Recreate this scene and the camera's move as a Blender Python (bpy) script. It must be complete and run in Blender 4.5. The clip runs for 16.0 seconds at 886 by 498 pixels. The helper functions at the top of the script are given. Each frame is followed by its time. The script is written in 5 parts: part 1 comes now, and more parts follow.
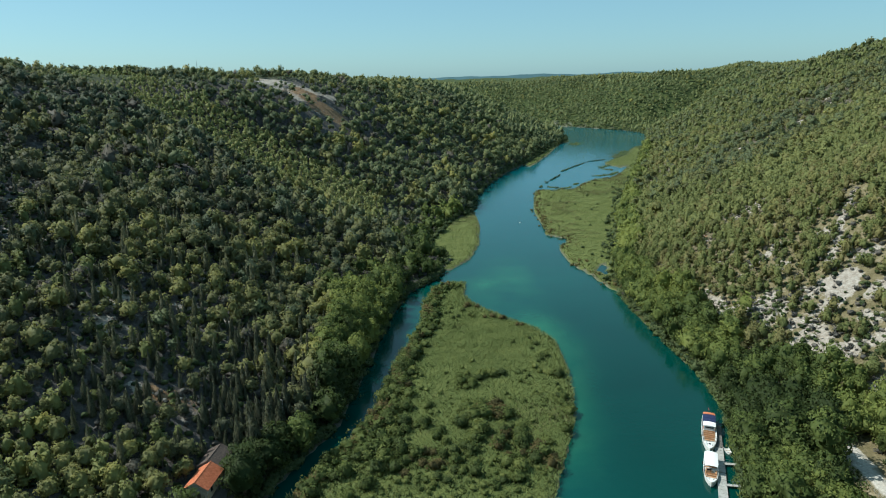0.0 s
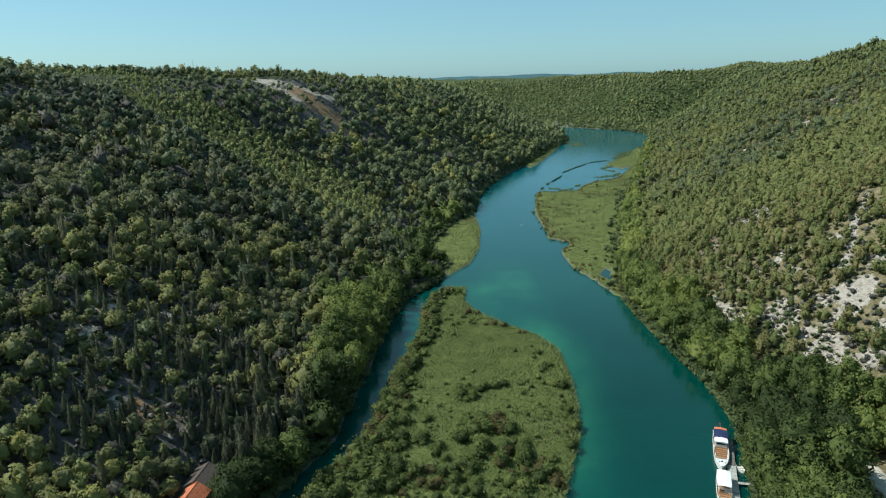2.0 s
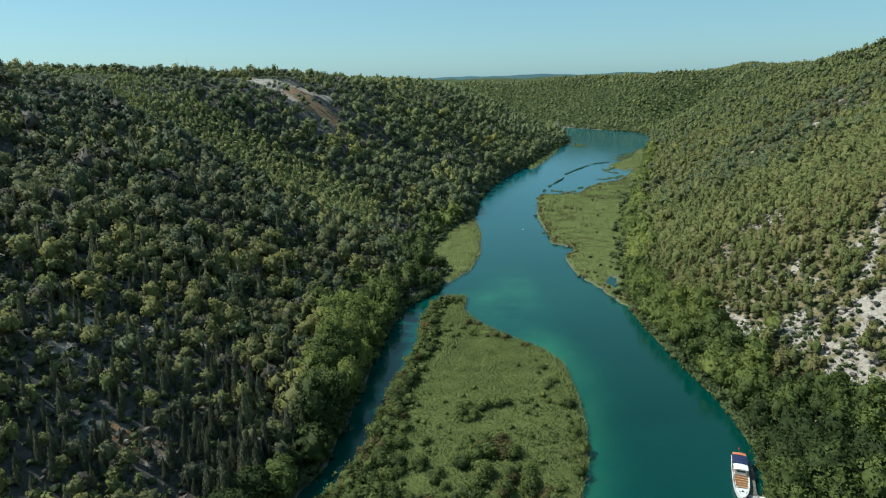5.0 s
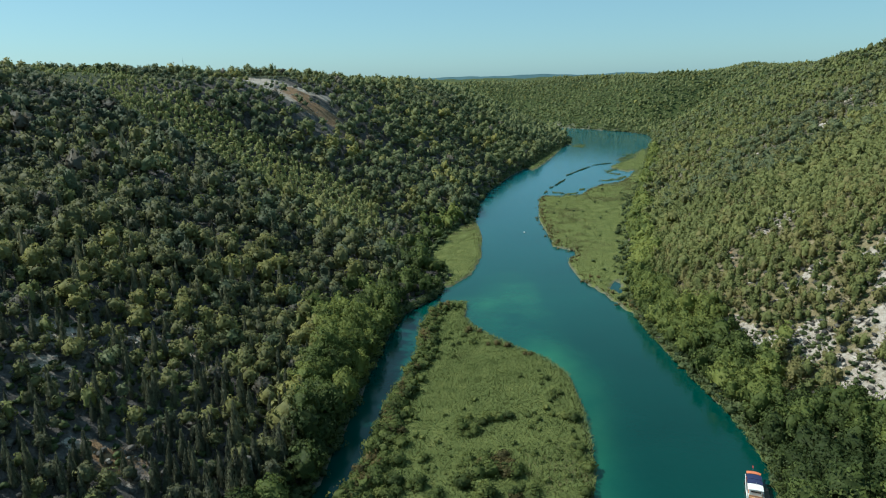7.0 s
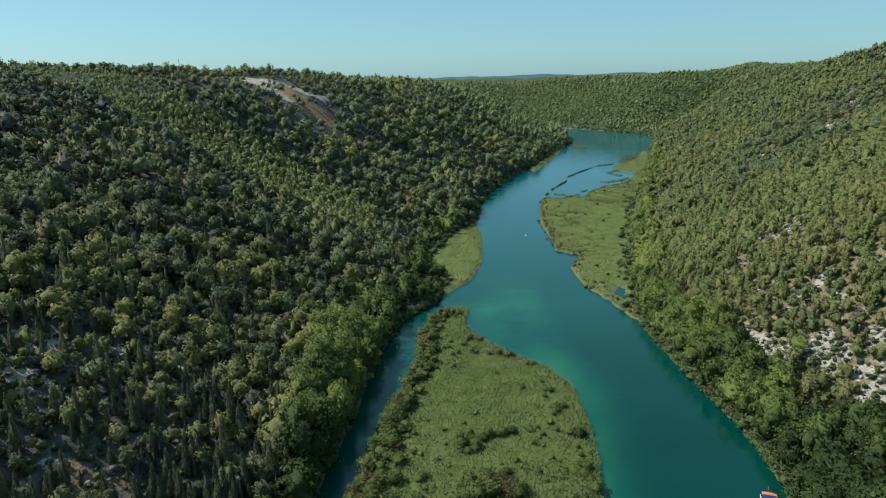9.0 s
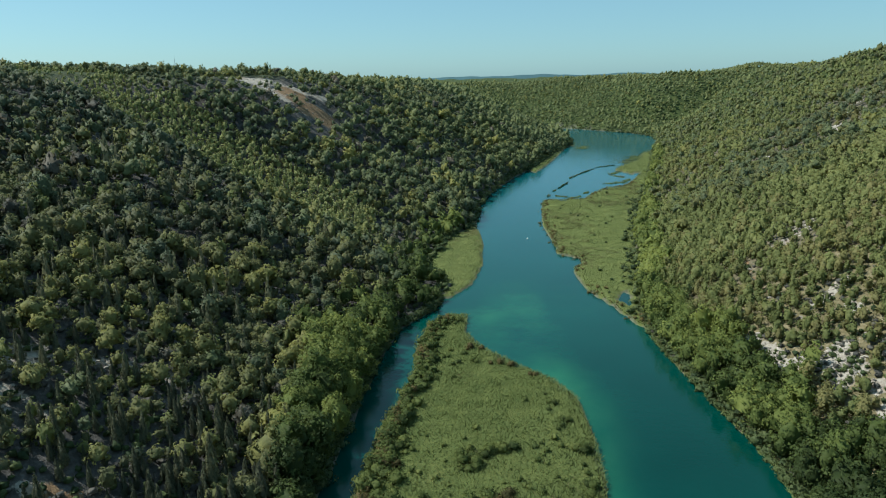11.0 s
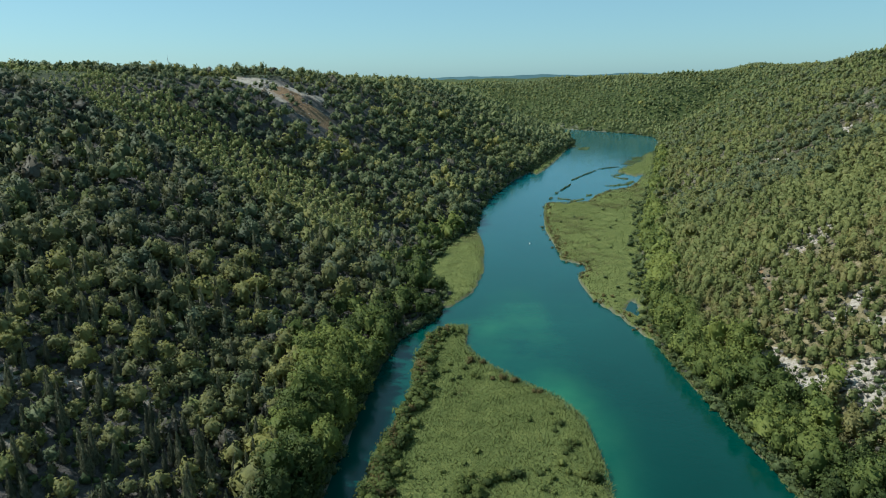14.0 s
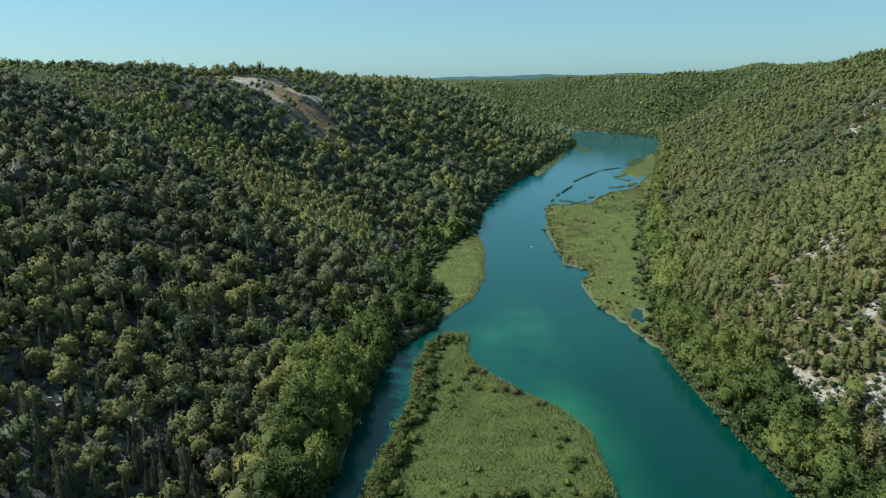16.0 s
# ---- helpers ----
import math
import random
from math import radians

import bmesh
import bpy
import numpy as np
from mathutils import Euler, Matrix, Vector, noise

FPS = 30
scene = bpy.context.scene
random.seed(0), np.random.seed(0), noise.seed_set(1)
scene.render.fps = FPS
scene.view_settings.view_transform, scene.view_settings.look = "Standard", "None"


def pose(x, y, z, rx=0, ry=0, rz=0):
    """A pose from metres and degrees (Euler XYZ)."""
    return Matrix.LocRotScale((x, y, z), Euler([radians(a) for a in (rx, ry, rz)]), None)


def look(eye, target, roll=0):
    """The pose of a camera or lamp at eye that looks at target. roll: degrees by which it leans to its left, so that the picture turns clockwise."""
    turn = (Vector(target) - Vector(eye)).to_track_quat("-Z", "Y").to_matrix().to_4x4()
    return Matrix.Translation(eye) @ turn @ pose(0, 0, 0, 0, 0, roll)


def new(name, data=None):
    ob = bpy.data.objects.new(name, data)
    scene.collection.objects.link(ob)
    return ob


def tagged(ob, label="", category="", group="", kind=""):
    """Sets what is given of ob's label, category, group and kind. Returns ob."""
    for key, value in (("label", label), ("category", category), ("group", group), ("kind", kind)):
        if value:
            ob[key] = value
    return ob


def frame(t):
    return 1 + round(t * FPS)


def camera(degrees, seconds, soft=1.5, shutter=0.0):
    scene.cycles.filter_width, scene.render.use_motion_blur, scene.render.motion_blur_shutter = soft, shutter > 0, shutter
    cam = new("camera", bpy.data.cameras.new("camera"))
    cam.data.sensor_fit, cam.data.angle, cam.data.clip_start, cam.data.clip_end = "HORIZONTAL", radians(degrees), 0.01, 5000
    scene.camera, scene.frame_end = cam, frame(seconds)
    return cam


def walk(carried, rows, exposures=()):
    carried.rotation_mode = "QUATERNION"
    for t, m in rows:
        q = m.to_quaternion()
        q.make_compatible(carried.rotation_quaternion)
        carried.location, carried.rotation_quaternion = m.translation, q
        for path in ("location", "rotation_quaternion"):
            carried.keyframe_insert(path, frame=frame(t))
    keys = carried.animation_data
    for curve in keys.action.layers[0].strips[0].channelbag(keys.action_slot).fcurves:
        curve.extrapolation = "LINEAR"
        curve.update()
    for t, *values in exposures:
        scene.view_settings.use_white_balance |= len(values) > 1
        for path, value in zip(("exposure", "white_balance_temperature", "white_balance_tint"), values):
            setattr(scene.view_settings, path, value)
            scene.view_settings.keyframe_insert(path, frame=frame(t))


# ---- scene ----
cam = camera(69.5, 16.0, 1.06)


def eye(t):
    """The drone's steady flight up the valley: place and turn at t seconds."""
    return pose(-0.55 + 0.075 * t, 1.45 + 4.16 * t, 100.25 - 0.03 * t, 74.93, 0, 0) @ pose(0, 0, 0, 0, 0, -1.2 + 0.027 * t)


walk(cam, [(t, eye(t)) for t in (0, 2, 4, 6, 8, 10, 12, 14, 16)], [(0, 0.40, 5680, -1), (16, 0.40, 5680, -1)])

# ---- world, sun, exposure ----
SUN_ELEVATION, SUN_AZIMUTH = radians(48), radians(286)  # azimuth clockwise from +y
world = bpy.data.worlds.new("sky")
scene.world = world
world.use_nodes = True
wn, wl = world.node_tree.nodes, world.node_tree.links
sky = wn.new("ShaderNodeTexSky")
sky.sky_type, sky.sun_disc = "NISHITA", False
sky.sun_elevation, sky.sun_rotation = SUN_ELEVATION, SUN_AZIMUTH
sky.air_density, sky.dust_density, sky.ozone_density = 0.82, 0.7, 1.8
clear = wn.new("ShaderNodeMix")
clear.data_type, clear.blend_type = "RGBA", "MULTIPLY"
clear.inputs[0].default_value, clear.inputs[7].default_value = 1.0, (0.81, 0.955, 0.93, 1)
wl.new(sky.outputs[0], clear.inputs[6])
veil = wn.new("ShaderNodeMix")  # even summer haze over the whole sky
veil.data_type = "RGBA"
veil.inputs[0].default_value, veil.inputs[7].default_value = 0.5, (2.95, 4.52, 4.85, 1)
wl.new(clear.outputs[2], veil.inputs[6])
wl.new(veil.outputs[2], wn["Background"].inputs[0])
wn["Background"].inputs[1].default_value = 0.095
sun = new("sun", bpy.data.lights.new("sun", "SUN"))
sun.data.energy, sun.data.angle, sun.data.color = 4.45, radians(0.5), (1.0, 0.895, 0.77)
to_sun = Vector((math.sin(SUN_AZIMUTH) * math.cos(SUN_ELEVATION), math.cos(SUN_AZIMUTH) * math.cos(SUN_ELEVATION), math.sin(SUN_ELEVATION)))
sun.matrix_world = look(to_sun * 500, (0, 0, 0))

# ---- the lie of the land ----
# Feet of the two hillsides, from behind the start to where the valley turns away behind the western spur.
LEFT_FOOT = [(-150, -900), (-75, -150), (-64, 60), (-56, 110), (-46, 139), (-41, 153), (-33, 172), (-28, 217), (-24, 262), (-18, 292), (-4, 314), (3, 345),
             (-9, 376), (-7, 392), (6, 444), (23, 478), (28, 541), (41, 598), (73, 694), (103, 761), (143, 874), (193, 1003),
             (208, 1069), (203, 1130), (175, 1200), (110, 1265), (0, 1330), (-150, 1400), (-500, 1560), (-1500, 1950)]
RIGHT_FOOT = [(-10, -900), (55, -150), (58, 60), (66, 120), (75, 145), (84, 172), (87, 194), (84, 232), (82, 270), (84, 303), (91, 332), (102, 367),
              (122, 442), (150, 520), (172, 590), (209, 687), (232, 755), (277, 890), (322, 1010), (349, 1101), (335, 1170), (299, 1226), (249, 1297),
              (205, 1345), (120, 1425), (0, 1500), (-150, 1580), (-500, 1740), (-1500, 2150)]
ISLAND = [(-30, 60), (-43, 95), (-43, 125), (-38, 142), (-30, 160), (-24, 172), (-22, 188), (-19, 210), (-15, 228), (-10, 250), (-10, 272), (-6, 292),
          (2, 306), (10, 305), (8, 286), (15, 270), (26, 255), (36, 244), (42, 230), (42, 208), (40, 188), (37, 171), (32, 156), (27, 142), (18, 110), (0, 75)]
MARSH_WEST = [(2, 328), (14, 349), (21, 380), (25, 434), (23, 474), (14, 490), (-12, 440), (-22, 385), (-8, 340)]
MARSH_EAST = [(90, 296), (81, 290), (75, 318), (70, 335), (69, 361), (70, 372), (76, 380), (78, 391), (72, 398), (67, 403), (68, 420), (69, 438), (70, 480), (77, 529),
              (82, 558), (88, 567), (100, 565), (119, 569), (134, 600), (150, 620), (170, 631), (188, 665), (209, 713), (227, 745), (262, 745), (190, 590), (140, 440), (110, 360)]
MARSH_FAR = [(196, 705), (186, 735), (206, 770), (236, 815), (252, 862), (275, 905), (300, 905), (262, 790), (230, 720)]
SPIT = [(99, 723), (119, 775), (147, 863), (178, 966), (200, 1000), (185, 1005), (160, 940), (120, 830), (95, 740)]

SIDE_GULLY = [(356, 1150), (470, 1250), (640, 1350), (820, 1440)]
TRAIL = [(131, 312), (127, 300), (124, 286), (122, 277), (120, 268), (119, 259), (120, 251), (124, 244)]
SLAB = [(134, 222), (140, 218), (146, 216), (141, 208), (135, 205), (133, 212)]  # bare smooth limestone
TRACK = [(104.6, 149.5), (103.9, 142), (103.2, 136), (103, 126), (102, 95), (97, 40)]  # gravel track behind the moorings


def to_line(x, y, line):
    """Distance of the points to a polyline."""
    best = np.full(x.shape, 1e18)
    for (ax, ay), (bx, by) in zip(line, line[1:]):
        dx, dy = bx - ax, by - ay
        k = np.clip(((x - ax) * dx + (y - ay) * dy) / (dx * dx + dy * dy), 0, 1)
        best = np.minimum(best, (x - ax - k * dx) ** 2 + (y - ay - k * dy) ** 2)
    return np.sqrt(best)


def inside(x, y, ring):
    hit = np.zeros(x.shape, bool)
    for (ax, ay), (bx, by) in zip(ring, ring[1:] + ring[:1]):
        if ay != by:
            hit ^= ((ay > y) != (by > y)) & (x < (bx - ax) * (y - ay) / (by - ay) + ax)
    return hit


def within(x, y, ring):
    """Distance to the ring, positive inside it."""
    d = to_line(x, y, ring + ring[:1])
    return np.where(inside(x, y, ring), d, -d)


def wave(x, y, size, seed):
    """Soft value noise of about -1 to 1."""
    u, v = np.asarray(x) / size + seed * 17.31, np.asarray(y) / size - seed * 9.77
    i, j = np.floor(u), np.floor(v)
    a, b = u - i, v - j
    a, b = a * a * (3 - 2 * a), b * b * (3 - 2 * b)

    def h(p, q):
        s = np.sin(p * 127.1 + q * 311.7 + seed * 74.7) * 43758.5453
        return (s - np.floor(s)) * 2 - 1
    return (h(i, j) * (1 - a) + h(i + 1, j) * a) * (1 - b) + (h(i, j + 1) * (1 - a) + h(i + 1, j + 1) * a) * b


def soft_cap(h, top, k=9.0):
    return -k * np.log(np.exp(-np.clip(h, -50, 900) / k) + np.exp(-top / k))


def land(x, y, full=False):
    """Height of the ground, how stony it is, and the hillside (-1 west, 0 valley floor, 1 east)."""
    x, y = np.broadcast_arrays(np.asarray(x, float), np.asarray(y, float))
    dl, dr = to_line(x, y, LEFT_FOOT), to_line(x, y, RIGHT_FOOT)
    valley = inside(x, y, LEFT_FOOT + RIGHT_FOOT[::-1])
    west = dl < dr
    gully = wave(x, y, 90, 1) * 5 + wave(x, y, 38, 2) * 2.2 + wave(x, y, 14, 3) * 0.6
    # western slope
    foot = np.interp(y, [150, 220, 300, 420, 500, 560], [4, 14, 28, 32, 10, 4])
    g = np.interp(y, [120, 230, 330, 430, 560, 700, 1100], [0.52, 0.53, 0.48, 0.52, 0.64, 0.70, 0.46])
    top = np.interp(y, [0, 300, 420, 480, 560, 660, 800, 1000, 1200], [128, 122, 112, 107.5, 103, 99, 95, 84, 70]) + np.clip(dl - 220, 0, 900) * 0.01
    d = dl - foot * (1 - np.exp(-dl / 40))
    hw = soft_cap(g * d + gully * np.clip(dl / 60, 0, 1), top + gully * 0.5) - soft_cap(np.zeros(1), top)
    # eastern slope, down to a spur; past a side gully the far ridge closes the view
    g = np.interp(y, [120, 200, 260, 330, 420, 560, 700, 800, 1000, 1130, 1250], [0.50, 0.62, 0.60, 0.52, 0.47, 0.45, 0.49, 0.53, 0.56, 0.55, 0.48])
    beyond = np.clip((y - 1125 - 0.14 * (x - 349)) / 160, 0, 1)
    near_top = np.interp(y, [100, 400, 700, 850, 1000, 1130], [150, 150, 142, 126, 112, 104])
    far_top = np.interp(x * 1600 / np.maximum(y, 1200), [-200, 200, 350, 630, 745, 800, 1000], [76, 80, 83, 96, 114, 106, 110])
    top = near_top + (far_top - near_top) * beyond
    d = dr - np.interp(y, [120, 170, 215, 260, 400], [32, 22, 10, 8, 3]) * (1 - np.exp(-dr / 18))
    he = soft_cap(g * d + gully * np.clip(dr / 60, 0, 1), top + gully * 0.5, 14) - soft_cap(np.zeros(1), top, 14)
    he = he + beyond * np.clip(dr / 60, 0, 1) * (wave(x, y, 150, 31) * 9 + wave(x, y, 60, 32) * 4)
    he = he - 42 * np.exp(-(to_line(x, y, SIDE_GULLY) / 62) ** 2) * np.clip(dr / 110, 0, 1)
    hill = np.where(west, hw, he)
    # valley floor: the bed, the marshes and the islands
    bank = np.minimum(dl, dr)
    isl = np.maximum.reduce([within(x, y, r) for r in (ISLAND, MARSH_WEST, MARSH_EAST, MARSH_FAR, SPIT)])
    bed = -np.clip(np.minimum(bank, np.where(isl < 0, -isl, 0)) * 0.22, 0, 4.5) - 0.15
    floor = np.where(isl > 0, np.clip(isl * 1.2, 0, 1.1) + 0.05 + 0.25 * wave(x, y, 3, 9) * (isl > 1.5), bed)
    # outline of the small open pool in the marsh
    pool_shade = ((x - 84 - 0.16 * (y - 325) - np.sin(y * 0.5) * 0.7) / 2.7) ** 2 + ((y - 325) / 9.5) ** 2
    floor = np.where(pool_shade < 1.6, np.minimum(floor, 0.8 * (pool_shade - 1)), floor)
    z = np.where(valley, floor, np.maximum(hill, 0) + 0.35)
    terrace = np.exp(-(((x + 59) / 7) ** 2 + ((y - 138) / 11) ** 2) ** 2)
    z = z + (6.2 - z) * terrace
    track = np.maximum(np.exp(-(to_line(x, y, TRACK) / 4.5) ** 4), np.exp(-((x - 92) / 7) ** 4 - ((y - 142) / 3.6) ** 4))
    z = z + (4.3 - z) * track
    # bare stone: scree above the eastern moorings, the scars under the western rim, small clearings
    spot = lambda cx, cy, sx, sy, turn=0.0: np.exp(-(((x - cx) * math.cos(turn) + (y - cy) * math.sin(turn)) / sx) ** 2 - ((-(x - cx) * math.sin(turn) + (y - cy) * math.cos(turn)) / sy) ** 2)
    streak = lambda line, w: np.exp(-(to_line(x, y, line) / w) ** 2)
    stone = np.maximum.reduce([streak([(105, 254), (107, 242), (109, 228)], 3.0) * 0.7, spot(118, 223, 6, 10), streak([(112, 232), (115, 226), (121, 229)], 4) * 0.9, streak([(113, 230), (115, 220), (118, 210), (121, 200), (124, 190), (127, 178), (127, 168)], 5.2), streak([(133, 181), (130, 172)], 6) * 0.9,
                               streak([(133, 250), (133, 239)], 3) * 0.85, spot(145, 203, 4, 4) * 0.9, spot(152, 221, 4, 3) * 0.9, spot(146, 260, 4, 3) * 0.8, spot(144, 278, 4, 3) * 0.7, spot(150, 246, 4, 4) * 0.6, spot(134, 200, 14, 28) * 0.56, spot(138, 235, 24, 34) * 0.26,
                               streak([(299, 541), (276, 503)], 5) * 1.2, streak([(231, 429), (222, 408)], 4) * 1.1, spot(334, 574, 7, 12) * 1.1, spot(314, 524, 6, 9) * 1.1, spot(262, 506, 4, 7) * 0.9, spot(359, 601, 8, 9), spot(378, 656, 8, 8) * 0.9, spot(354, 639, 7, 7) * 0.8, spot(241, 514, 4, 8), spot(227, 501, 4, 7) * 0.9, spot(223, 535, 5, 5) * 0.7,
                               streak([(172, 334), (166, 327)], 2.6) * 0.75, streak([(157, 314), (153, 308)], 2.2) * 0.6, streak([(145, 312), (147, 308)], 2.6) * 0.85, streak([(148, 299), (152, 301)], 2) * 0.6, spot(560, 1420, 22, 16) * 0.8, spot(690, 1500, 26, 14), spot(165, 330, 22, 50) * 0.22, spot(220, 420, 50, 80) * 0.22,
                               spot(-41, 336, 8, 5, -0.5) * 0.8, streak([(-82, 158), (-71, 159)], 5.0) * 0.9,
                               streak([(-111, 163), (-97, 163), (-88, 154)], 4) * 0.4, streak([(-104, 193), (-95, 173), (-81, 178)], 6) * 0.75, streak([(-92, 202), (-69, 210)], 5) * 0.6,
                               spot(-71, 285, 12, 9, -0.5) * 0.5, spot(-125, 256, 10, 9) * 0.5, spot(-88, 231, 8, 7) * 0.45, spot(-135, 205, 30, 25) * 0.3, spot(-85, 165, 34, 32) * 0.08])
    stone = np.clip(stone * (0.75 + 1.15 * np.clip(wave(x / 2.2, y, 4.0, 5) + 0.45 * wave(x, y, 4, 6), -1, 1)) + 0.10 * wave(x, y, 26, 7), 0, 1)
    slab = np.maximum.reduce([np.clip(within(x, y, SLAB) / 2 + 0.6, 0, 1), streak([(126, 252), (132, 253.5), (139, 257)], 2.4), streak([(141, 226), (144, 231), (149, 234), (152, 240), (159, 250), (164, 255), (172, 263)], 1.7) * 0.95, streak(TRAIL, 0.9) * 0.8])
    stone = np.maximum(stone, slab * (0.9 + 0.1 * wave(x, y, 3, 12)))
    scar = np.maximum.reduce([streak([(-174, 548), (-154, 564), (-138, 566), (-121, 562), (-108, 573), (-99, 578)], 9), streak([(-158, 552), (-140, 545), (-126, 539), (-113, 534)], 10), streak([(-116, 552), (-106, 546), (-96, 542), (-88, 540)], 12), streak([(-107, 526), (-91, 525), (-80, 529)], 5) * 0.8, streak([(-85, 631), (-70, 644), (-53, 655), (-42, 661)], 6) * 0.75, streak([(-185, 492), (-177, 484)], 4) * 0.45])
    stone = np.maximum(stone, np.clip(scar * 1.7 - 0.33, 0, 0.95) * np.clip(0.66 + 0.6 * wave(x, y, 7, 8) + 0.35 * wave(x, y, 18, 13), 0, 1.05))
    soil = np.maximum.reduce([streak([(-116, 552), (-106, 546), (-96, 542), (-88, 540)], 13), scar * 0.3, streak([(-176, 546), (-158, 560)], 8) * 0.8, streak([(-85, 631), (-42, 661)], 9) * 0.8, streak([(-107, 526), (-80, 529)], 6) * 0.6, spot(-77, 159, 9, 7), spot(-41, 336, 12, 8) * 0.8, streak(TRAIL, 1.6) * 0.9, spot(150, 300, 14, 16) * 0.6, streak([(109, 240), (113, 222), (122, 198), (127, 172)], 7) * 0.34, spot(-71, 285, 14, 10) * 0.7])
    stone, soil = np.where(valley, 0, stone), np.where(valley, 0, soil)
    if full:
        return z, stone, np.where(valley, 0, np.where(west, -1, 1)), soil, track
    return z, stone, np.where(valley, 0, np.where(west, -1, 1))

# ---- materials ----
class Mat:
    """A node material with short ways to add noise, ramps and mixes."""
    def __init__(self, name, rough=0.8, metal=0.0, spec=0.3):
        self.m = bpy.data.materials.new(name)
        self.m.use_nodes = True
        self.n, self.l = self.m.node_tree.nodes, self.m.node_tree.links
        self.p = self.n["Principled BSDF"]
        self.p.inputs["Roughness"].default_value = rough
        self.p.inputs["Metallic"].default_value = metal
        self.p.inputs["Specular IOR Level"].default_value = spec
        self.geo = self.n.new("ShaderNodeNewGeometry")

    def noise(self, size, detail=3.0, rough=0.55, by=None):
        t = self.n.new("ShaderNodeTexNoise")
        t.inputs["Scale"].default_value, t.inputs["Detail"].default_value, t.inputs["Roughness"].default_value = 1.0 / size, detail, rough
        self.l.new(by or self.geo.outputs["Position"], t.inputs["Vector"])
        return t.outputs["Fac"]

    def ramp(self, fac, *stops):
        r = self.n.new("ShaderNodeValToRGB")
        e = r.color_ramp.elements
        while len(e) < len(stops):
            e.new(0.5)
        for s, (at, c) in zip(e, stops):
            s.position, s.color = at, (*c, 1) if len(c) == 3 else c
        self.l.new(fac, r.inputs[0])
        return r.outputs[0]

    def mix(self, fac, a, b, how="MIX"):
        x = self.n.new("ShaderNodeMix")
        x.data_type, x.blend_type = "RGBA", how
        for sock, v in ((x.inputs[0], fac), (x.inputs[6], a), (x.inputs[7], b)):
            if isinstance(v, (int, float)):
                sock.default_value = v
            elif isinstance(v, tuple):
                sock.default_value = (*v, 1)
            else:
                self.l.new(v, sock)
        return x.outputs[2]

    def math(self, how, a, b=0.0, clamp=False):
        x = self.n.new("ShaderNodeMath")
        x.operation, x.use_clamp = how, clamp
        for sock, v in ((x.inputs[0], a), (x.inputs[1], b)):
            if isinstance(v, (int, float)):
                sock.default_value = v
            else:
                self.l.new(v, sock)
        return x.outputs[0]

    def attr(self, name):
        a = self.n.new("ShaderNodeAttribute")
        a.attribute_name = name
        return a.outputs["Fac"]

    def per_object(self):
        return self.n.new("ShaderNodeObjectInfo").outputs["Random"]

    def colour(self, out):
        if isinstance(out, tuple):
            self.p.inputs["Base Color"].default_value = (*out, 1)
        else:
            self.l.new(out, self.p.inputs["Base Color"])
        return self

    def bump(self, height, strength, depth):
        b = self.n.new("ShaderNodeBump")
        b.inputs["Strength"].default_value, b.inputs["Distance"].default_value = strength, depth
        self.l.new(height, b.inputs["Height"])
        self.l.new(b.outputs[0], self.p.inputs["Normal"])
        return self


def foliage(name, dark, mid, light, translucent=0.42, mottle=0.42):
    """Leaves: colour from the plant's own tint, mottled by clump and by spray, with a waxy sheen and fine relief."""
    m = Mat(name, 0.6, 0, 0.12)
    own = m.math("ADD", m.attr("tint"), m.math("MULTIPLY", m.per_object(), 0.30))
    own = m.math("ADD", own, m.math("MULTIPLY", m.math("SUBTRACT", m.noise(1.6, 2), 0.5), 0.30))
    spray = m.noise(0.42, 2, 0.6)
    own = m.math("ADD", own, m.math("MULTIPLY", m.math("SUBTRACT", spray, 0.5), mottle), True)
    base = m.ramp(own, (0.08, dark), (0.5, mid), (0.95, light))
    m.colour(base).bump(m.math("ADD", m.math("MULTIPLY", spray, 0.30), m.noise(1.25, 2, 0.5)), mottle * 1.1, 0.75)
    t = m.n.new("ShaderNodeBsdfTranslucent")
    m.l.new(base, t.inputs[0])
    x = m.n.new("ShaderNodeMixShader")
    x.inputs[0].default_value = translucent
    m.l.new(m.p.outputs[0], x.inputs[1])
    m.l.new(t.outputs[0], x.inputs[2])
    m.l.new(x.outputs[0], m.n["Material Output"].inputs[0])
    return m.m


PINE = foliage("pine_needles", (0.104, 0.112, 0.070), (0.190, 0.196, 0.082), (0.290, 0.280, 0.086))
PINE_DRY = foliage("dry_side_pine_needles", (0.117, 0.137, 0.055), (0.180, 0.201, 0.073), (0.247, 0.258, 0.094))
# grey-green of the far woods: bluish haze put into the leaf colour
HAZE_OAK = foliage("haze_toned_oak_leaves", (0.100, 0.123, 0.080), (0.162, 0.189, 0.093), (0.222, 0.245, 0.100))
PINE_OLIVE = foliage("olive_pine_needles", (0.150, 0.142, 0.060), (0.222, 0.208, 0.084), (0.285, 0.262, 0.105))
WITHERED = foliage("withered_needles", (0.090, 0.089, 0.074), (0.142, 0.132, 0.106), (0.198, 0.180, 0.138))
CYPRESS = foliage("cypress_needles", (0.080, 0.087, 0.058), (0.136, 0.142, 0.084), (0.190, 0.188, 0.104))
YOUNG_PINE = foliage("young_pine_needles", (0.152, 0.172, 0.063), (0.238, 0.262, 0.096), (0.329, 0.338, 0.138))
BROADLEAF = foliage("broad_leaves", (0.048, 0.068, 0.024), (0.120, 0.154, 0.044), (0.232, 0.259, 0.067), 0.42, 0.26)
SHRUB = foliage("shrub_leaves", (0.053, 0.077, 0.038), (0.105, 0.136, 0.055), (0.172, 0.199, 0.085))
